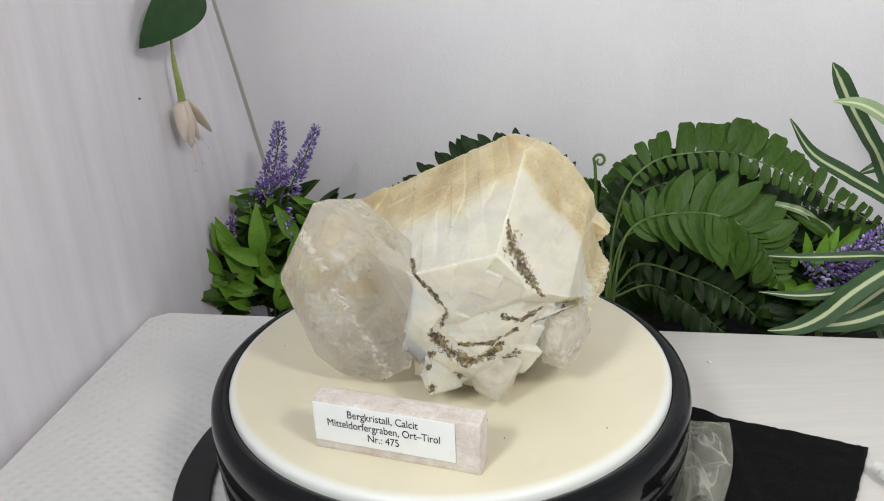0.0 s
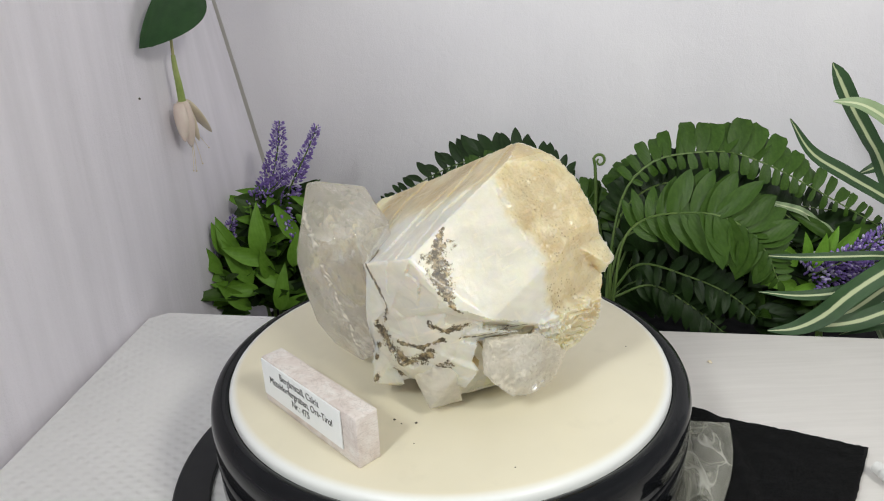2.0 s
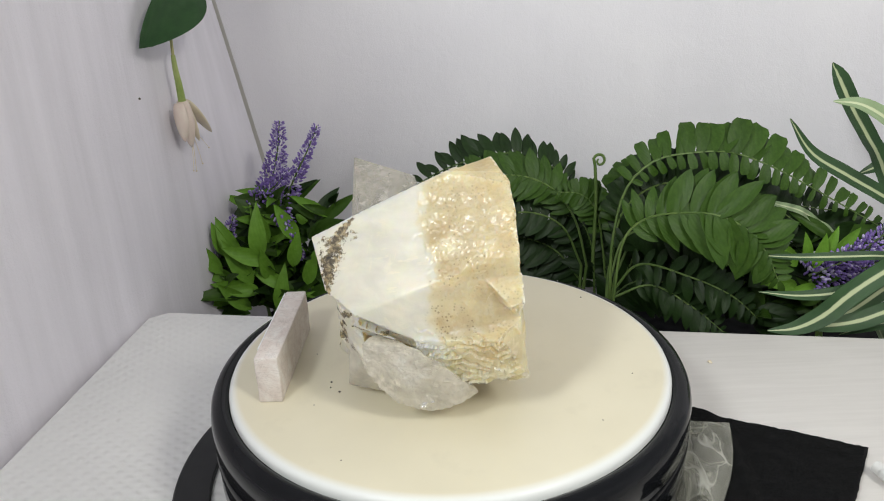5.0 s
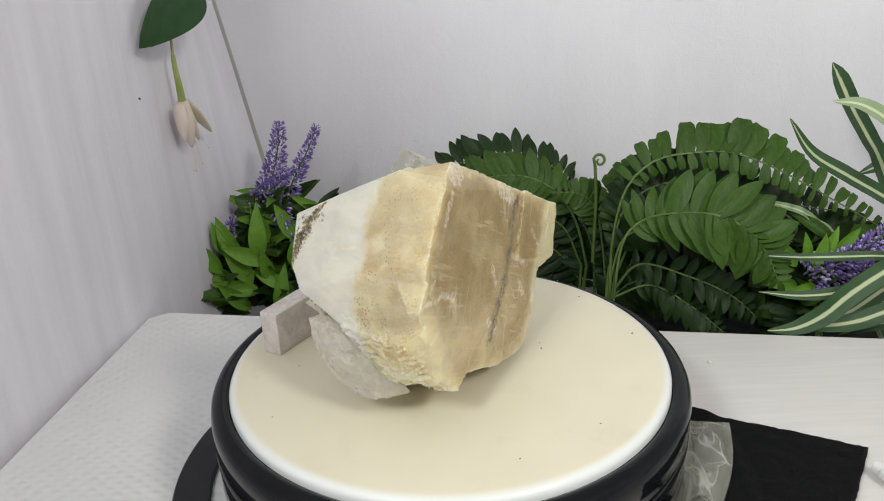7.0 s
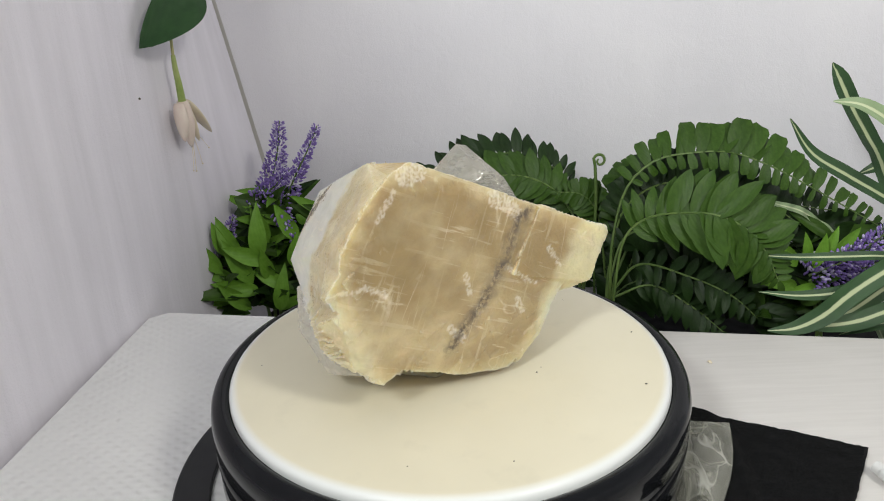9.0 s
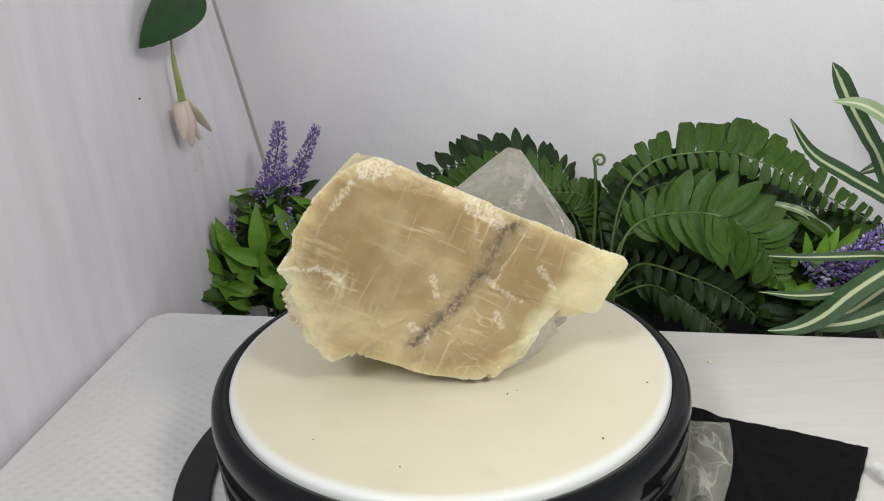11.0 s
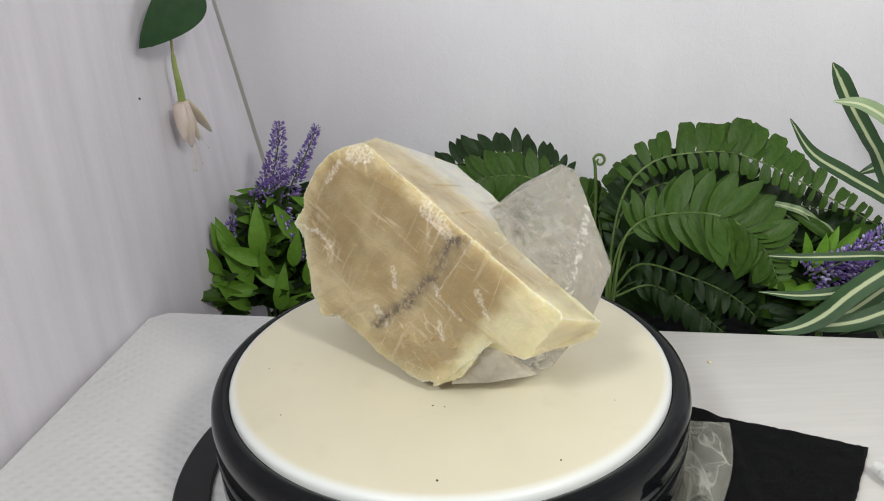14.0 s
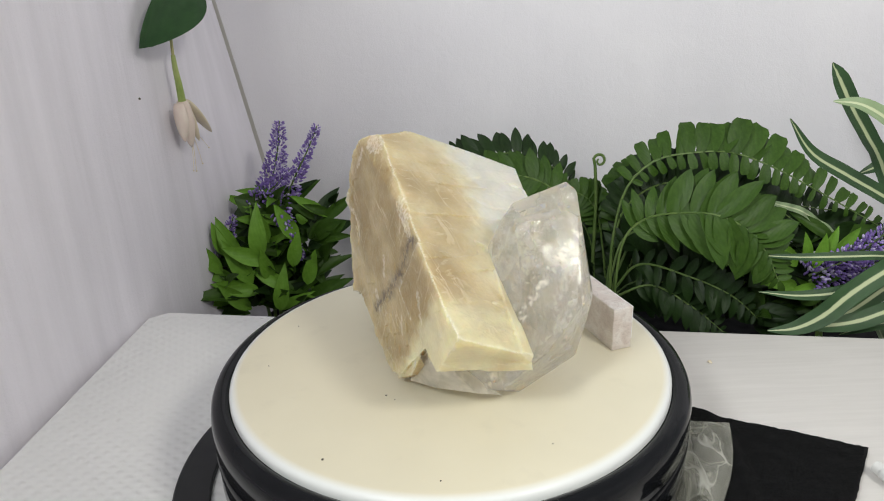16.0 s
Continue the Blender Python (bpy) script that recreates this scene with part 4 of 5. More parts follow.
def frond(plant, pts, count, length, material, first=0.25, up=1.0, down=0.8, lean=0.35, face=(-0.1, -0.9, 0.45), style=0, r=0.0011):
    """One fern frond: a tapering midrib and a leaflet to either side at each node."""
    face = Vector(face).normalized()
    origin = plant.matrix_world.translation
    path = [p - origin for p in spline(mm(pts), 60)]
    bm = tube(bmesh.new(), path[::2], r, r * 0.35)
    rib = part("frond", bm, M_STEM, plant, "", 60)
    meshes = LEAFLETS[material.name][style:style + 2]
    for i in range(count):
        s = first + (1 - first) * (i + 0.5) / count
        k = min(int(s * 60), 59)
        p = path[k].lerp(path[k + 1], s * 60 - k)
        tan = (path[k + 1] - path[k]).normalized()
        side = face.cross(tan).normalized()
        taper = (0.55 + 0.45 * min(1, (s - first) / 0.22)) * (1.0 if s < 0.62 else 1 - 0.72 * ((s - 0.62) / 0.38) ** 1.3)
        for sgn, amount in ((1, up), (-1, down)):
            if amount <= 0:
                continue
            d = (side * sgn + tan * (lean + rnd.uniform(-0.22, 0.24)) + face * rnd.uniform(-0.12, 0.15)).normalized()
            f = (face + Vector((rnd.uniform(-0.3, 0.3), rnd.uniform(-0.2, 0.2), rnd.uniform(-0.2, 0.3)))).normalized()
            leaf("leaflet", rnd.choice(meshes), rib, aim(p, d, f, length * amount * taper * rnd.uniform(0.88, 1.1), rnd.uniform(0.9, 1.15)))
    tip = path[-1]
    leaf("leaflet", meshes[0], rib, aim(tip, path[-1] - path[-3], face, length * 0.35))
    return rib


SHELF_Z = -0.160


def rooted(plant, *ends):
    """Stems from the fronds' feet down to the plant's base."""
    o = plant.matrix_world.translation
    for e in ends:
        e = Vector(e) * 0.001 - o
        part("stem", tube(bmesh.new(), spline([Vector((e.x * 0.15, e.y * 0.15, 0)), e * 0.55 + Vector((0, 0, e.z * 0.1)), e], 10), 0.0018, 0.0012), M_STEM, plant)


fern = thing("fern", pose(0.122, 0.205, SHELF_Z), "large artificial fern with arching mid-green fronds", "fern", "artificial plants")
F1 = [(120, 190, -55), (120, 190, -24), (128, 194, 13), (147, 196, 33), (174, 197, 38), (202, 197, 37), (229, 193, 27), (255, 194, 13), (286, 195, -5), (310, 191, -19)]
F1B = [(125, 219, -64), (130, 219, -25), (136, 218, -7), (152, 215, 8), (177, 211, 14), (209, 217, 7), (238, 212, -6), (263, 208, -23)]
F2 = [(118, 170, -60), (122, 169, -16), (137, 167, 2), (164, 158, 8), (182, 150, 7), (199, 147, -3), (211, 145, -18), (221, 144, -38)]
F3 = [(126, 199, -64), (142, 191, -42), (177, 181, -50), (203, 172, -61), (222, 169, -78)]
F3B = [(124, 195, -70), (150, 188, -58), (178, 178, -72), (200, 172, -90)]
F7 = [(130, 215, -60), (150, 220, -20), (185, 222, -8), (225, 222, -18), (262, 215, -40), (280, 205, -70)]
frond(fern, F1, 25, 0.024, M_FERN, 0.24, 1.0, 0.55, 0.18, (-0.1, -0.85, 0.5), 0)
frond(fern, F1B, 24, 0.028, M_FERN_SHADED, 0.2, 1.0, 1.0, 0.35)
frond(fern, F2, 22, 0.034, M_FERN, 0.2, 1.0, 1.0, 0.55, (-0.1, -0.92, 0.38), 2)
frond(fern, F3, 13, 0.020, M_FERN_SHADED, 0.18, 1.0, 1.0, 0.4, (0, -0.8, 0.6), 2)
frond(fern, F3B, 12, 0.020, M_FERN_SHADED, 0.18, 1.0, 1.0, 0.4, (0, -0.8, 0.6), 2)
frond(fern, F7, 26, 0.030, M_FERN_SHADED, 0.1, 1.0, 1.0, 0.4, (0, -0.9, 0.4), 2)
frond(fern, [(125, 210, -60), (135, 214, -30), (160, 216, -26), (195, 212, -40), (225, 205, -62)], 16, 0.024, M_FERN_SHADED, 0.15, 1.0, 1.0, 0.4, (0, -0.85, 0.5), 2)
# filler fronds behind, coloured dark to stand for the shaded gaps
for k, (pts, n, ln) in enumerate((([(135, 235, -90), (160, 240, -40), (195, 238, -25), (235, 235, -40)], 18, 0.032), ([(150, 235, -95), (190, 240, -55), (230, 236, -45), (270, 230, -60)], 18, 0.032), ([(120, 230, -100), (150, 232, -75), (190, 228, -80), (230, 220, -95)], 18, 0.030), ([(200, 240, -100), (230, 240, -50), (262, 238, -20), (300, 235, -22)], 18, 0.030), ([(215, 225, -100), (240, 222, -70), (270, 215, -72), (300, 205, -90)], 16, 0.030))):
    frond(fern, pts, n, ln, M_FERN_SHADED, 0.05, 1.0, 1.0, 0.4, (0.05, -0.85, 0.5), 2)
rooted(fern, (120, 190, -55), (125, 219, -64), (118, 170, -60), (126, 199, -64), (130, 215, -60))

fern_back = thing("fern", pose(0.112, 0.262, SHELF_Z), "artificial fern with toothed arching fronds, the shaded ones coloured darker", "fern", "artificial plants")
F4 = [(119, 271, -76), (113, 272, -31), (101, 274, -1), (82, 277, 13), (54, 281, 21), (26, 285, 16), (-2, 290, 5), (-31, 294, -12), (-51, 297, -22)]
F4B = [(115, 251, -67), (105, 253, -29), (87, 256, -3), (60, 260, 8), (29, 265, 4), (-3, 270, -11), (-31, 274, -31)]
frond(fern_back, F4, 27, 0.023, M_FERN_SHADED, 0.22, 1.0, 1.0, 0.45, (-0.05, -0.85, 0.5), 2)
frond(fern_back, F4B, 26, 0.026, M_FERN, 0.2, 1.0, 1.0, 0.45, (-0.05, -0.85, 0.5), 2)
frond(fern_back, [(112, 258, -70), (95, 258, -35), (65, 258, -22), (30, 262, -32), (0, 264, -55)], 16, 0.022, M_FERN_SHADED, 0.12, 1.0, 1.0, 0.4, (0, -0.85, 0.5), 2)
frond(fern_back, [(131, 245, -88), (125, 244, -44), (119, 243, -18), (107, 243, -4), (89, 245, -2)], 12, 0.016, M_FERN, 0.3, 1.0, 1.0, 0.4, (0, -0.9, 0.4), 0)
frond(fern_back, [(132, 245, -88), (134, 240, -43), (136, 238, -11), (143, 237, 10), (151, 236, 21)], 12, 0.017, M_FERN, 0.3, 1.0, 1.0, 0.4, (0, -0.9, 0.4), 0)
# more filler in the shaded green, for the dim inside of the fern
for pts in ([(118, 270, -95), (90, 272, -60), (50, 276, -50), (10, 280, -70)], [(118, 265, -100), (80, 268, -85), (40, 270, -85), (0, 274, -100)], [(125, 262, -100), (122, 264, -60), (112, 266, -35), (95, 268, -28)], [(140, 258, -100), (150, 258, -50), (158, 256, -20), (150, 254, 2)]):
    frond(fern_back, pts, 18, 0.028, M_FERN_SHADED, 0.05, 1.0, 1.0, 0.4, (0.0, -0.85, 0.5), 2)
rooted(fern_back, (119, 271, -76), (115, 251, -67), (112, 258, -70), (131, 245, -88))
# young curled tip
o4 = fern_back.matrix_world.translation
base = [Vector((0.127, 0.240, -0.05)), Vector((0.1275, 0.240, 0.000)), Vector((0.1262, 0.240, 0.022)), Vector((0.1255, 0.240, 0.030))]
curl = [Vector((0.1290 - 0.0052 * (1 - k / 26) * math.cos(k * 0.38) , 0.240, 0.033 + 0.0058 * (1 - k / 26) * math.sin(k * 0.38))) for k in range(20)]
part("curled_tip", tube(bmesh.new(), [p - o4 - Vector((0.0095, 0, 0.010)) for p in spline(base, 12) + curl[1:]], 0.0014, 0.0008), M_STEM, fern_back, "young curled fern tip")


def strap_leaf(plant, pts, width, material, tip=0.35, twist=0.0):
    """Arching ribbon leaf with a shallow fold, from its foot to its tip."""
    o = plant.matrix_world.translation
    path = [p - o for p in spline(mm(pts), 28)]
    bm = bmesh.new()
    uv = bm.loops.layers.uv.new("UVMap")
    rows = []
    for i, p in enumerate(path):
        t = i / 28
        d = (path[min(i + 1, 28)] - path[max(i - 1, 0)]).normalized()
        f = Vector((-0.1, -0.75, 0.65))
        f.rotate(Euler((0, 0, twist * t)))
        f = (f - d * f.dot(d)).normalized()
        s = d.cross(f)
        w = width * 0.5 * (1.0 if t < 1 - tip else math.cos((t - 1 + tip) / tip * math.pi / 2 * 0.97) ** 0.8)
        rows.append([(bm.verts.new(p + s * w * k + f * (0.22 * w * abs(k) - 0.0002 * lay)), ((k + 1) / 2, t)) for lay in (0, 1) for k in (-1, -0.5, 0, 0.5, 1)])
    for a, b in zip(rows, rows[1:]):
        for base_k in (0, 5):
            for k in range(base_k, base_k + 4):
                q = [a[k], a[k + 1], b[k + 1], b[k]]
                fc = bm.faces.new([v for v, _ in q])
                for lp, (_, c) in zip(fc.loops, q):
                    lp[uv].uv = c
    me = bpy.data.meshes.new("leaf")
    bm.to_mesh(me)
    bm.free()
    me.materials.append(material)
    me.shade_smooth()
    return part("leaf", me, None, plant)


spider = thing("spider_plant", pose(0.345, 0.170, SHELF_Z), "artificial spider plant with long green leaves striped cream", "spider plant", "artificial plants")
HEART = (345, 170, -150)
for pts, w, m in (([HEART, (349, 200, -60), (329, 228, 11), (315, 231, 35), (300, 233, 58), (282, 235, 90)], 0.015, M_STRAP),
                  ([HEART, (350, 190, -20), (335, 198, 34), (319, 200, 46), (306, 202, 57), (289, 204, 66), (272, 207, 68)], 0.013, M_STRAP_PALE),
                  ([HEART, (356, 200, -60), (340, 206, -17), (322, 209, -4), (293, 214, 13), (268, 218, 29), (250, 220, 54)], 0.013, M_STRAP),
                  ([HEART, (335, 140, -50), (310, 130, -22), (282, 134, -18), (259, 138, -19), (232, 142, -20), (200, 147, -19)], 0.0065, M_STRAP),
                  ([HEART, (330, 130, -50), (305, 121, -20), (278, 125, -28), (257, 128, -39), (231, 132, -43), (205, 136, -41)], 0.0085, M_STRAP),
                  ([HEART, (325, 125, -40), (295, 113, -4), (272, 116, -21), (255, 118, -36), (241, 120, -52), (226, 123, -62), (209, 125, -64)], 0.0135, M_STRAP),
                  ([HEART, (325, 125, -70), (300, 118, -42), (280, 120, -51), (265, 122, -58), (246, 125, -62), (226, 128, -63)], 0.012, M_STRAP),
                  ([HEART, (370, 235, -30), (353, 245, 12), (340, 247, 10), (332, 248, 6), (323, 249, 2)], 0.009, M_STRAP),
                  ([HEART, (310, 200, -70), (285, 204, -30), (274, 206, -21), (262, 208, -12), (245, 211, -7), (232, 213, -3)], 0.006, M_STRAP_PALE),
                  ([HEART, (330, 140, -80), (305, 128, -62), (285, 130, -64), (262, 134, -74)], 0.011, M_STRAP),
                  ([HEART, (335, 150, -60), (312, 140, -30), (290, 136, -40), (268, 136, -58), (246, 138, -70)], 0.012, M_STRAP),
                  ([HEART, (340, 165, -20), (330, 168, 10), (312, 168, 4), (298, 168, -12)], 0.010, M_STRAP)):
    strap_leaf(spider, pts, w, m, 0.10 if w == 0.015 else 0.35)


def flower_spike(plant, pts, radius, count):
    """Lavender spike: a stem set with small florets, packed towards the tip."""
    o = plant.matrix_world.translation
    path = [p - o for p in spline(mm(pts), 30)]
    part("flower_stem", tube(bmesh.new(), path[::3], 0.0009, 0.0005), M_STEM, plant)
    for m, share in ((M_LILAC, 0.78), (M_LILAC_PALE, 0.22)):
        bm = bmesh.new()
        for i in range(int(count * share)):
            s = rnd.random() ** 0.85
            k = min(int(s * 30), 29)
            p = path[k].lerp(path[k + 1], s * 30 - k)
            d = (path[k + 1] - path[k]).normalized()
            a = rnd.uniform(0, 2 * math.pi)
            x = d.orthogonal().normalized()
            out = x * math.cos(a) + d.cross(x) * math.sin(a)
            rr = radius * (1 - 0.68 * s) * (0.35 + 0.65 * math.sqrt(rnd.random()))
            size = rnd.uniform(0.0012, 0.0021) * (1.1 - 0.45 * s)
            r = bmesh.ops.create_icosphere(bm, subdivisions=1, radius=1)
            q = (out + d * 0.7).to_track_quat("Z", "Y").to_matrix().to_4x4()
            mtx = Matrix.Translation(p + out * rr + d * rnd.uniform(-0.001, 0.001)) @ q @ Matrix.Diagonal((size * 0.62, size * 0.62, size * 1.25, 1))
            bmesh.ops.transform(bm, matrix=mtx, verts=r["verts"])
        part("flower_head", bm, m, plant, "tiny purple florets" if m is M_LILAC else "tiny pale florets", 80)


def leaf_tuft(plant, foot, n, reach, meshes, spread=1.0, lift=1.0):
    o = plant.matrix_world.translation
    c = Vector(foot) * 0.001 - o
    for i in range(n):
        a = rnd.uniform(0, 2 * math.pi)
        d = Vector((math.cos(a) * spread, math.sin(a) * spread * 0.8 - 0.15, lift * rnd.uniform(0.35, 1.2))).normalized()
        p = c + Vector((rnd.uniform(-1, 1), rnd.uniform(-1, 1), rnd.uniform(-0.6, 0.8))) * reach * 0.35
        f = Vector((rnd.uniform(-0.4, 0.4), -0.8, rnd.uniform(0.2, 0.9)))
        leaf("leaf", rnd.choice(meshes), plant, plant.matrix_world @ aim(p, d, f, reach * rnd.uniform(0.7, 1.2), rnd.uniform(0.8, 1.1)))


lav = thing("lavender_bush", pose(-0.160, 0.315, SHELF_Z), "artificial lavender with purple spikes and narrow green leaves", "lavender", "artificial plants")
flower_spike(lav, [(-159, 324, -34), (-150, 323, -8), (-141, 321, 19), (-136, 321, 46)], 0.0150, 560)
flower_spike(lav, [(-140, 311, -28), (-126, 309, 0), (-113, 307, 22), (-102, 305, 44)], 0.0105, 380)
flower_spike(lav, [(-165, 316, -26), (-154, 313, -16), (-140, 312, -4), (-130, 311, 6)], 0.013, 300)
flower_spike(lav, [(-190, 292, -58), (-185, 291, -44), (-178, 291, -28)], 0.010, 150)
flower_spike(lav, [(-136, 288, -24), (-130, 286, -41), (-122, 285, -66)], 0.009, 200)
for f in ((-160, 315, -34), (-140, 310, -36), (-150, 318, -48), (-170, 312, -58), (-140, 304, -62), (-122, 305, -50), (-155, 305, -78), (-128, 300, -84), (-172, 302, -86), (-112, 300, -60), (-145, 318, -30), (-108, 304, -38)):
    leaf_tuft(lav, f, 9, 0.034, LANCES + LANCES[3:] + OVALS[:1], 1.0, 0.8)
for f in ((-188, 298, -88), (-165, 296, -104), (-140, 296, -108), (-118, 294, -100), (-104, 296, -76), (-186, 306, -64), (-150, 300, -96), (-176, 300, -112), (-128, 298, -116)):
    leaf_tuft(lav, f, 9, 0.042, LANCES[2:] + LANCES[3:], 1.0, 0.7)
# the bright blades in front
for p, d, s in (((-176, 296, -70), (-0.28, -0.2, 1.0), 0.040), ((-158, 292, -62), (0.10, -0.3, 1.0), 0.038), ((-150, 290, -66), (-0.75, -0.3, 0.45), 0.036), ((-186, 296, -62), (-0.25, -0.1, 1.0), 0.030), ((-160, 290, -92), (-0.8, -0.3, 0.30), 0.036), ((-124, 296, -50), (-0.45, -0.1, 1.0), 0.034), ((-150, 292, -84), (-0.1, -0.3, 1.0), 0.030), ((-138, 292, -90), (-0.6, -0.3, 0.6), 0.032), ((-182, 296, -84), (-0.9, -0.2, 0.5), 0.032), ((-120, 292, -88), (0.3, -0.3, 0.9), 0.03), ((-192, 294, -76), (-0.5, -0.2, 0.9), 0.034), ((-170, 288, -108), (-0.5, -0.3, 0.7), 0.034), ((-145, 288, -110), (0.2, -0.3, 0.9), 0.034), ((-166, 290, -84), (-0.35, -0.3, 0.9), 0.040), ((-190, 292, -104), (-0.7, -0.2, 0.5), 0.034), ((-130, 290, -70), (0.25, -0.3, 0.9), 0.03), ((-150, 300, -50), (-0.3, -0.2, 1.0), 0.03)):
    leaf("leaf", LANCES[rnd.randrange(3)], lav, aim(Vector(p) * 0.001 - Vector((0, 0.012, 0)), Vector(d), Vector((0.15, -0.9, 0.4)), s * 1.15, 1.15))
for e in ((-160, 315, -40), (-140, 305, -40), (-175, 305, -50)):
    rooted(lav, e)

lav2 = thing("lavender_bush", pose(0.285, 0.180, SHELF_Z), "artificial lavender sprig lying between striped leaves", "lavender", "artificial plants")
flower_spike(lav2, [(254, 169, -46), (273, 166, -36), (290, 164, -22), (306, 162, -6)], 0.0135, 460)
flower_spike(lav2, [(262, 176, -50), (283, 172, -46), (306, 168, -36)], 0.012, 320)
for p, d, s, k in (((246, 172, -40), (-0.65, -0.2, 0.8), 0.028, 0), ((252, 172, -38), (-0.15, -0.3, 1.0), 0.024, 1), ((262, 172, -36), (0.35, -0.2, 1.0), 0.026, 1), ((270, 170, -30), (0.5, -0.2, 0.8), 0.024, 0), ((246, 168, -52), (-0.8, -0.4, 0.2), 0.026, 1), ((256, 168, -40), (0.1, -0.2, 1.0), 0.028, 0), ((262, 170, -56), (-0.6, -0.4, 0.1), 0.028, 2)):
    leaf("leaf", LANCES[k], lav2, aim(Vector(p) * 0.001, Vector(d), Vector((0.0, -0.9, 0.4)), s, 1.1))
for f in ((265, 180, -62), (285, 178, -66), (300, 176, -58), (250, 182, -66)):
    leaf_tuft(lav2, f, 8, 0.024, LANCES[3:] + OVALS, 1.0, 0.8)
# filler tufts, mostly in the shaded green, closing the gaps as shade
for f in ((240, 205, -60), (262, 208, -48), (285, 208, -40), (310, 205, -45), (248, 195, -85), (275, 192, -88), (300, 190, -84), (320, 185, -70), (225, 190, -92)):
    leaf_tuft(lav2, f, 11, 0.034, LANCES[5:] + OVALS[1:] + LANCES[3:4], 1.0, 0.6)
rooted(lav2, (256, 170, -50), (264, 176, -52))


# ---------------------------------------------------------------- hanging fuchsia blossom
fuchsia = thing("fuchsia_sprig", pose(-0.194, 0.258, 0.415), "hanging artificial fuchsia sprig with one pale blossom", "flower")
fo = fuchsia.matrix_world.translation
stem_pts = mm([(-194, 258, 415), (-195, 262, 250), (-194, 263, 156), (-194, 257, 134), (-194, 254, 112), (-194, 256, 93)])
part("stem", tube(bmesh.new(), [p - fo for p in spline(stem_pts, 30)], 0.0016, 0.0010), M_STEM_PALE, fuchsia)
part("calyx_tube", tube(bmesh.new(), [p - fo for p in spline(mm([(-194, 254, 114), (-194, 254, 104), (-194, 256, 92), (-194, 257, 78)]), 12)], 0.0016, 0.0030, 10), M_CALYX, fuchsia, "green flower tube")


def petal(a, b, w, material, bulge):
    a, b = Vector(a) * 0.001 - fo, Vector(b) * 0.001 - fo
    bm = bmesh.new()
    d = (b - a)
    q = d.to_track_quat("Z", "Y").to_matrix()
    n, s = 14, 10
    rows = []
    for i in range(n + 1):
        t = i / n
        r = w * (math.sin(math.pi * min(1, 0.10 + 0.90 * t) ** 0.75) ** 0.6 if t < 1 else 0.05)
        rows.append([bm.verts.new(a + d * t + q @ Vector((r * math.cos(2 * math.pi * k / s), bulge * r * math.sin(2 * math.pi * k / s), 0))) for k in range(s)])
    for u, v in zip(rows, rows[1:]):
        for k in range(s):
            bm.faces.new((u[k], u[(k + 1) % s], v[(k + 1) % s], v[k]))
    bm.faces.new(rows[0])
    bm.faces.new(rows[-1])
    part("petal", bm, material, fuchsia, "", 70)


petal((-194, 257, 80), (-193, 259, 44), 0.0068, M_PETAL, 0.7)
petal((-195, 252, 79), (-195, 252, 50), 0.0055, M_PETAL, 0.6)
petal((-193, 262, 79), (-188, 297, 47), 0.0050, M_PETAL_CREAM, 0.5)
petal((-193, 260, 76), (-191, 272, 46), 0.0040, M_PETAL_CREAM, 0.5)
for tip in ((-194, 263, 24), (-194, 257, 26), (-192, 274, 27), (-190, 290, 36)):
    a = Vector((-194, 261, 60)) * 0.001 - fo
    b = Vector(tip) * 0.001 - fo
    bm = tube(bmesh.new(), spline([a, (a + b) / 2 + Vector((0.001, 0, 0)), b], 8), 0.0003, 0.0002, 5)
    r = bmesh.ops.create_icosphere(bm, subdivisions=1, radius=0.0008)
    bmesh.ops.translate(bm, vec=b, verts=r["verts"])
    part("stamen", bm, M_PETAL_CREAM, fuchsia)
big_leaf = blade_mesh("leaf", M_FUCHSIA_LEAF, oval, 0.35, 0.12, 14)
leaf("leaf", big_leaf, fuchsia, aim(Vector((-0.183, 0.296, 0.158)), Vector((-0.015, -0.095, -0.034)), Vector((0.75, -0.30, 0.55)), 0.087, 0.62))
leaf("leaf", big_leaf, fuchsia, aim(Vector((-0.188, 0.270, 0.185)), Vector((0.01, 0.05, 0.05)), Vector((0.75, -0.25, 0.62)), 0.060, 1.0))

fuchsia.location += Vector((0.001, 0, -0.003))


# ---------------------------------------------------------------- things on the table
def cloth_z(x, y):
    return TABLE_Z + (0.0030 if math.hypot(x, y) < 0.1365 else 0.0030 * max(0.0, 1 - (math.hypot(x, y) - 0.1365) / 0.006))


vel = bmesh.new()
NX, NY = 60, 44
near_a, near_b = Vector((0.1265, 0.0310)), Vector((0.2030, -0.0050))
far_a, far_b = Vector((0.1000, -0.0700)), Vector((0.1480, -0.0820))
top, bot = [], []
for i in range(NX + 1):
    a, b = near_a.lerp(near_b, i / NX), far_a.lerp(far_b, i / NX)
    sag = Vector((0.10, 0.20)) * 0.012 * math.sin(math.pi * i / NX)
    for k in range(NY + 1):
        p = a.lerp(b, k / NY) + sag * (1 - k / NY) * 0.35
        if i in (0, NX) or k in (0, NY):
            p += Vector((noise.noise((p.x * 900, p.y * 900, 0)), noise.noise((p.x * 900, p.y * 900, 9)))) * 0.0007
        z = cloth_z(p.x, p.y) + 0.0006 * noise.noise((p.x * 120, p.y * 120, 0)) + 0.0004
        edge = min(i, NX - i, k, NY - k)
        top.append(vel.verts.new((p.x, p.y, z + (0.0022 if edge else 0.0012))))
        bot.append(vel.verts.new((p.x, p.y, z)))
J = NY + 1
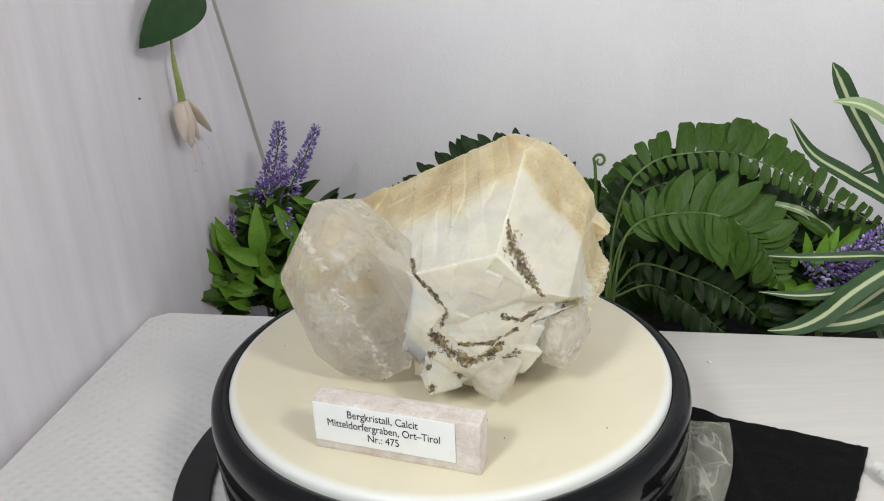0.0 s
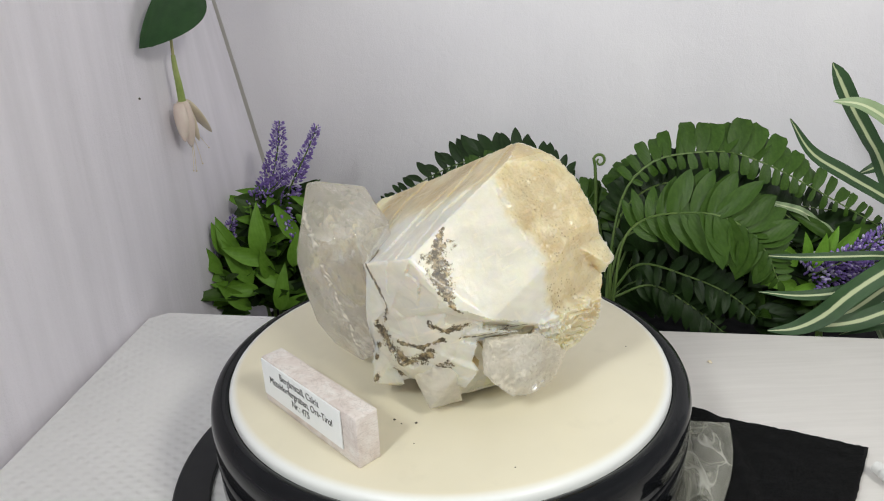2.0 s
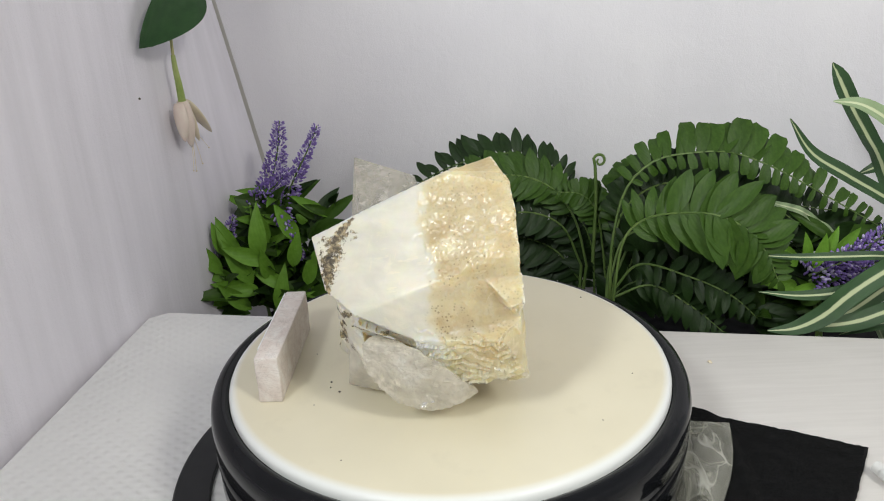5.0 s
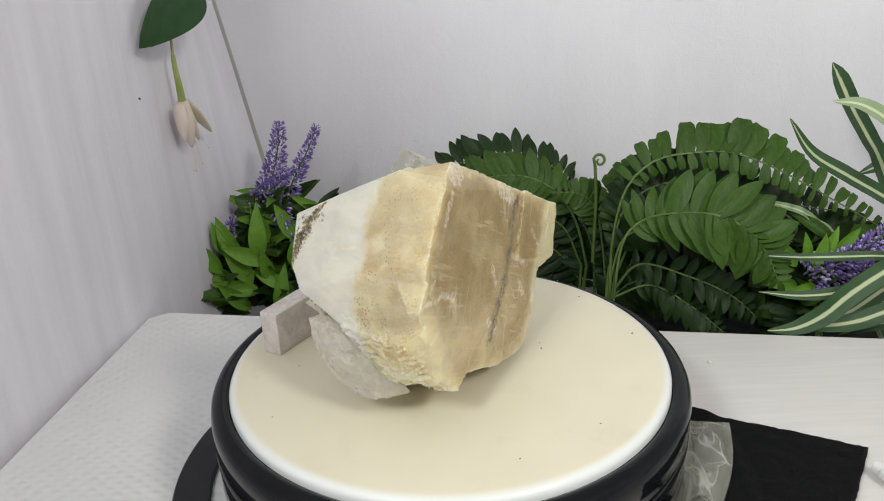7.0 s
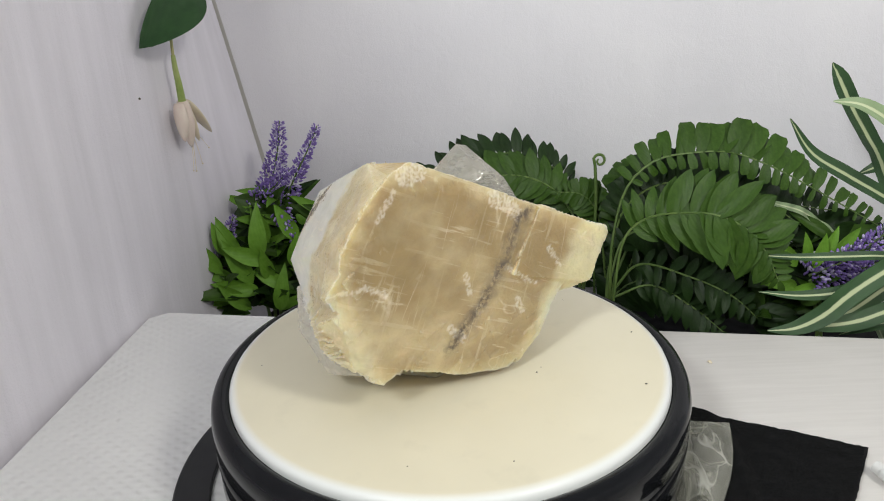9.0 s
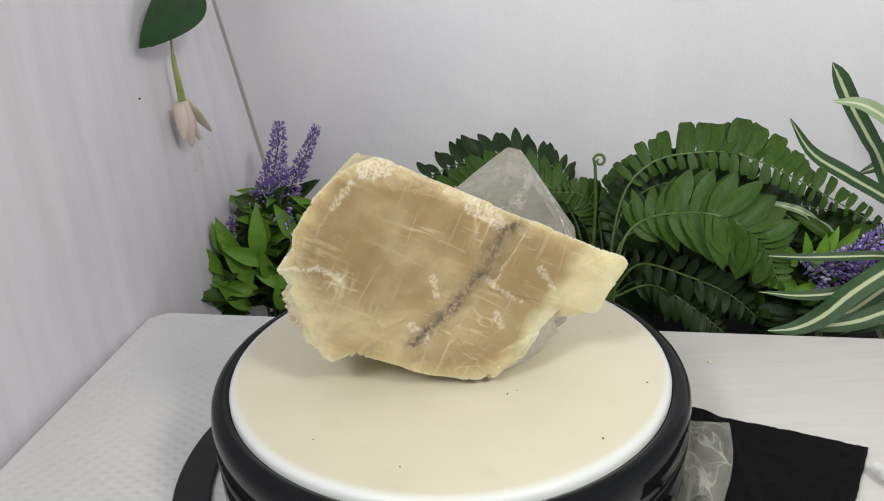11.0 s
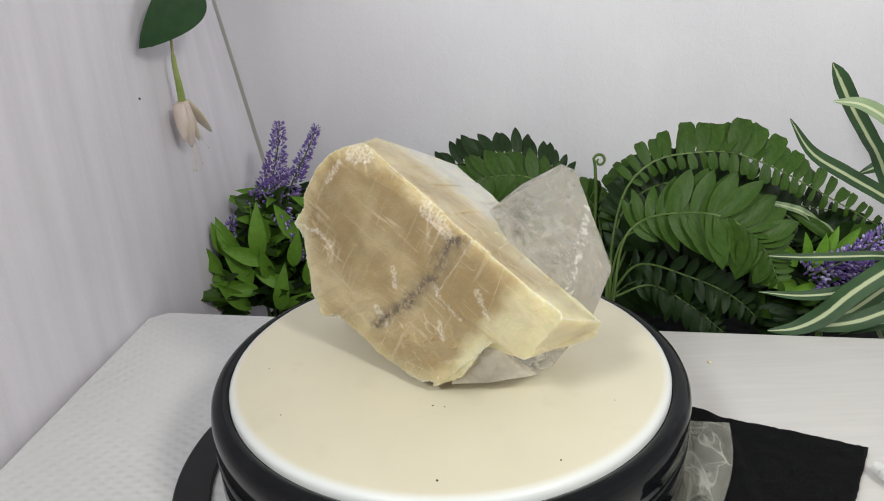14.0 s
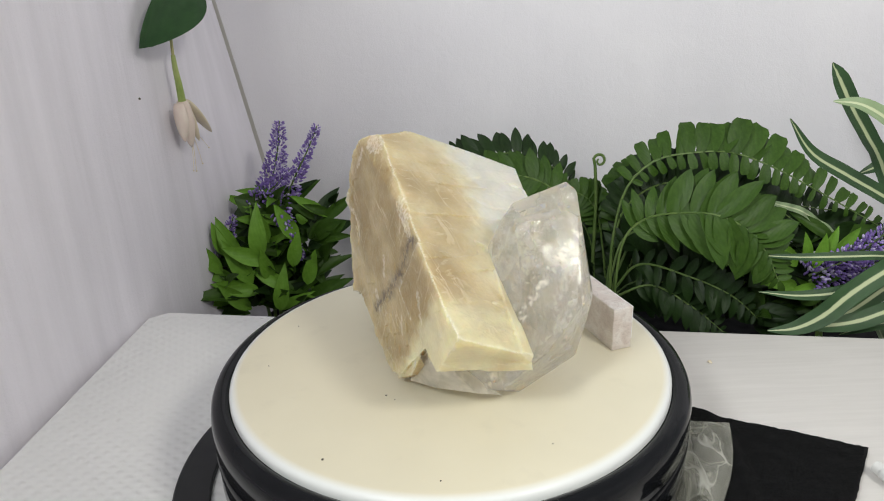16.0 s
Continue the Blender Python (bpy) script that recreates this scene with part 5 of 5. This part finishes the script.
for i in range(NX):
    for k in range(NY):
        c = i * J + k
        vel.faces.new((top[c], top[c + 1], top[c + 1 + J], top[c + J]))
        vel.faces.new((bot[c], bot[c + J], bot[c + 1 + J], bot[c + 1]))
rim_ids = [i * J for i in range(NX + 1)] + [NX * J + k for k in range(1, NY + 1)] + [i * J + NY for i in range(NX - 1, -1, -1)] + [k for k in range(NY - 1, 0, -1)]
for a, b in zip(rim_ids, rim_ids[1:] + rim_ids[:1]):
    vel.faces.new((top[a], top[b], bot[b], bot[a]))
tagged(part("velvet_cloth", vel, M_VELVET, None, "", 60), "piece of black velvet cloth beside the turntable", "cloth")

rod = bmesh.new()
tube(rod, spline(mm([(197, -21, -56.9), (198.5, -25, -56.9), (200, -31, -56.9), (215, -62, -56.9), (238, -110, -56.9)]), 20), 0.0031, 0.0031, 14)
tagged(part("white_cable", rod, M_WHITE_PLASTIC, None, "", 60), "white plastic cable under the black velvet", "cable")

bag = thing("plastic_bag", pose(0.118, -0.012, cloth_z(0.118, -0.012) + 0.003), "small crumpled clear plastic bag leaning on the turntable", "plastic bag")
bo = bag.matrix_world.translation
for lay, (lift, nm) in enumerate(((0.0006, "back_film"), (0.0045, "front_film"))):
    bm = bmesh.new()
    g = []
    A, B, C, D = Vector((0.1105, 0.0165)), Vector((0.1405, 0.0115)), Vector((0.0960, -0.048)), Vector((0.1120, -0.052))
    for i in range(33):
        row = []
        for k in range(49):
            u, w = i / 32, k / 48
            p = A.lerp(B, u).lerp(C.lerp(D, u), w) + Vector((0.004, 0.0)) * math.sin(w * 3.0) * u
            crump = noise.noise((p.x * 90 + lay * 7, p.y * 90, 1)) + 0.5 * noise.noise((p.x * 220, p.y * 220, lay * 3))
            belly = math.sin(math.pi * min(1, u * 1.02)) * min(1.0, w * 3)
            z = 0.0010 + lift * belly * 1.5 + 0.0020 * abs(crump) * (0.15 + belly) + 0.004 * max(0, 0.3 - u)
            row.append(bm.verts.new((p.x - bo.x, p.y - bo.y, z)))
        g.append(row)
    for i in range(32):
        for k in range(48):
            bm.faces.new((g[i][k], g[i + 1][k], g[i + 1][k + 1], g[i][k + 1]))
    part(nm, bm, M_FILM, bag, "", 30)

# crumb on the table
c = bmesh.new()
bmesh.ops.create_icosphere(c, subdivisions=2, radius=0.0014)
for v in c.verts:
    v.co *= 1 + 0.5 * noise.noise(v.co * 900)
    v.co.z *= 0.5
ob = part("crumb", c, M_PETAL_CREAM)
ob.location = (0.1566, 0.0835, TABLE_Z - 0.0006)
tagged(ob, "tiny beige crumb lying on the table", "crumb")


# ---------------------------------------------------------------- movement
def motions():
    """Plate, specimen and label block turn together round the plate's axis."""
    times = [0.5 * k for k in range(33)]
    walk(plate, [(t, pose(0, 0, Z0, 0, 0, SPIN * t)) for t in times])
    walk(specimen, [(t, pose(0, 0, 0, 0, 0, SPIN * t)) for t in times])
    walk(block, [(t, pose(0, 0, 0, 0, 0, SPIN * t) @ BLOCK) for t in times])


motions()
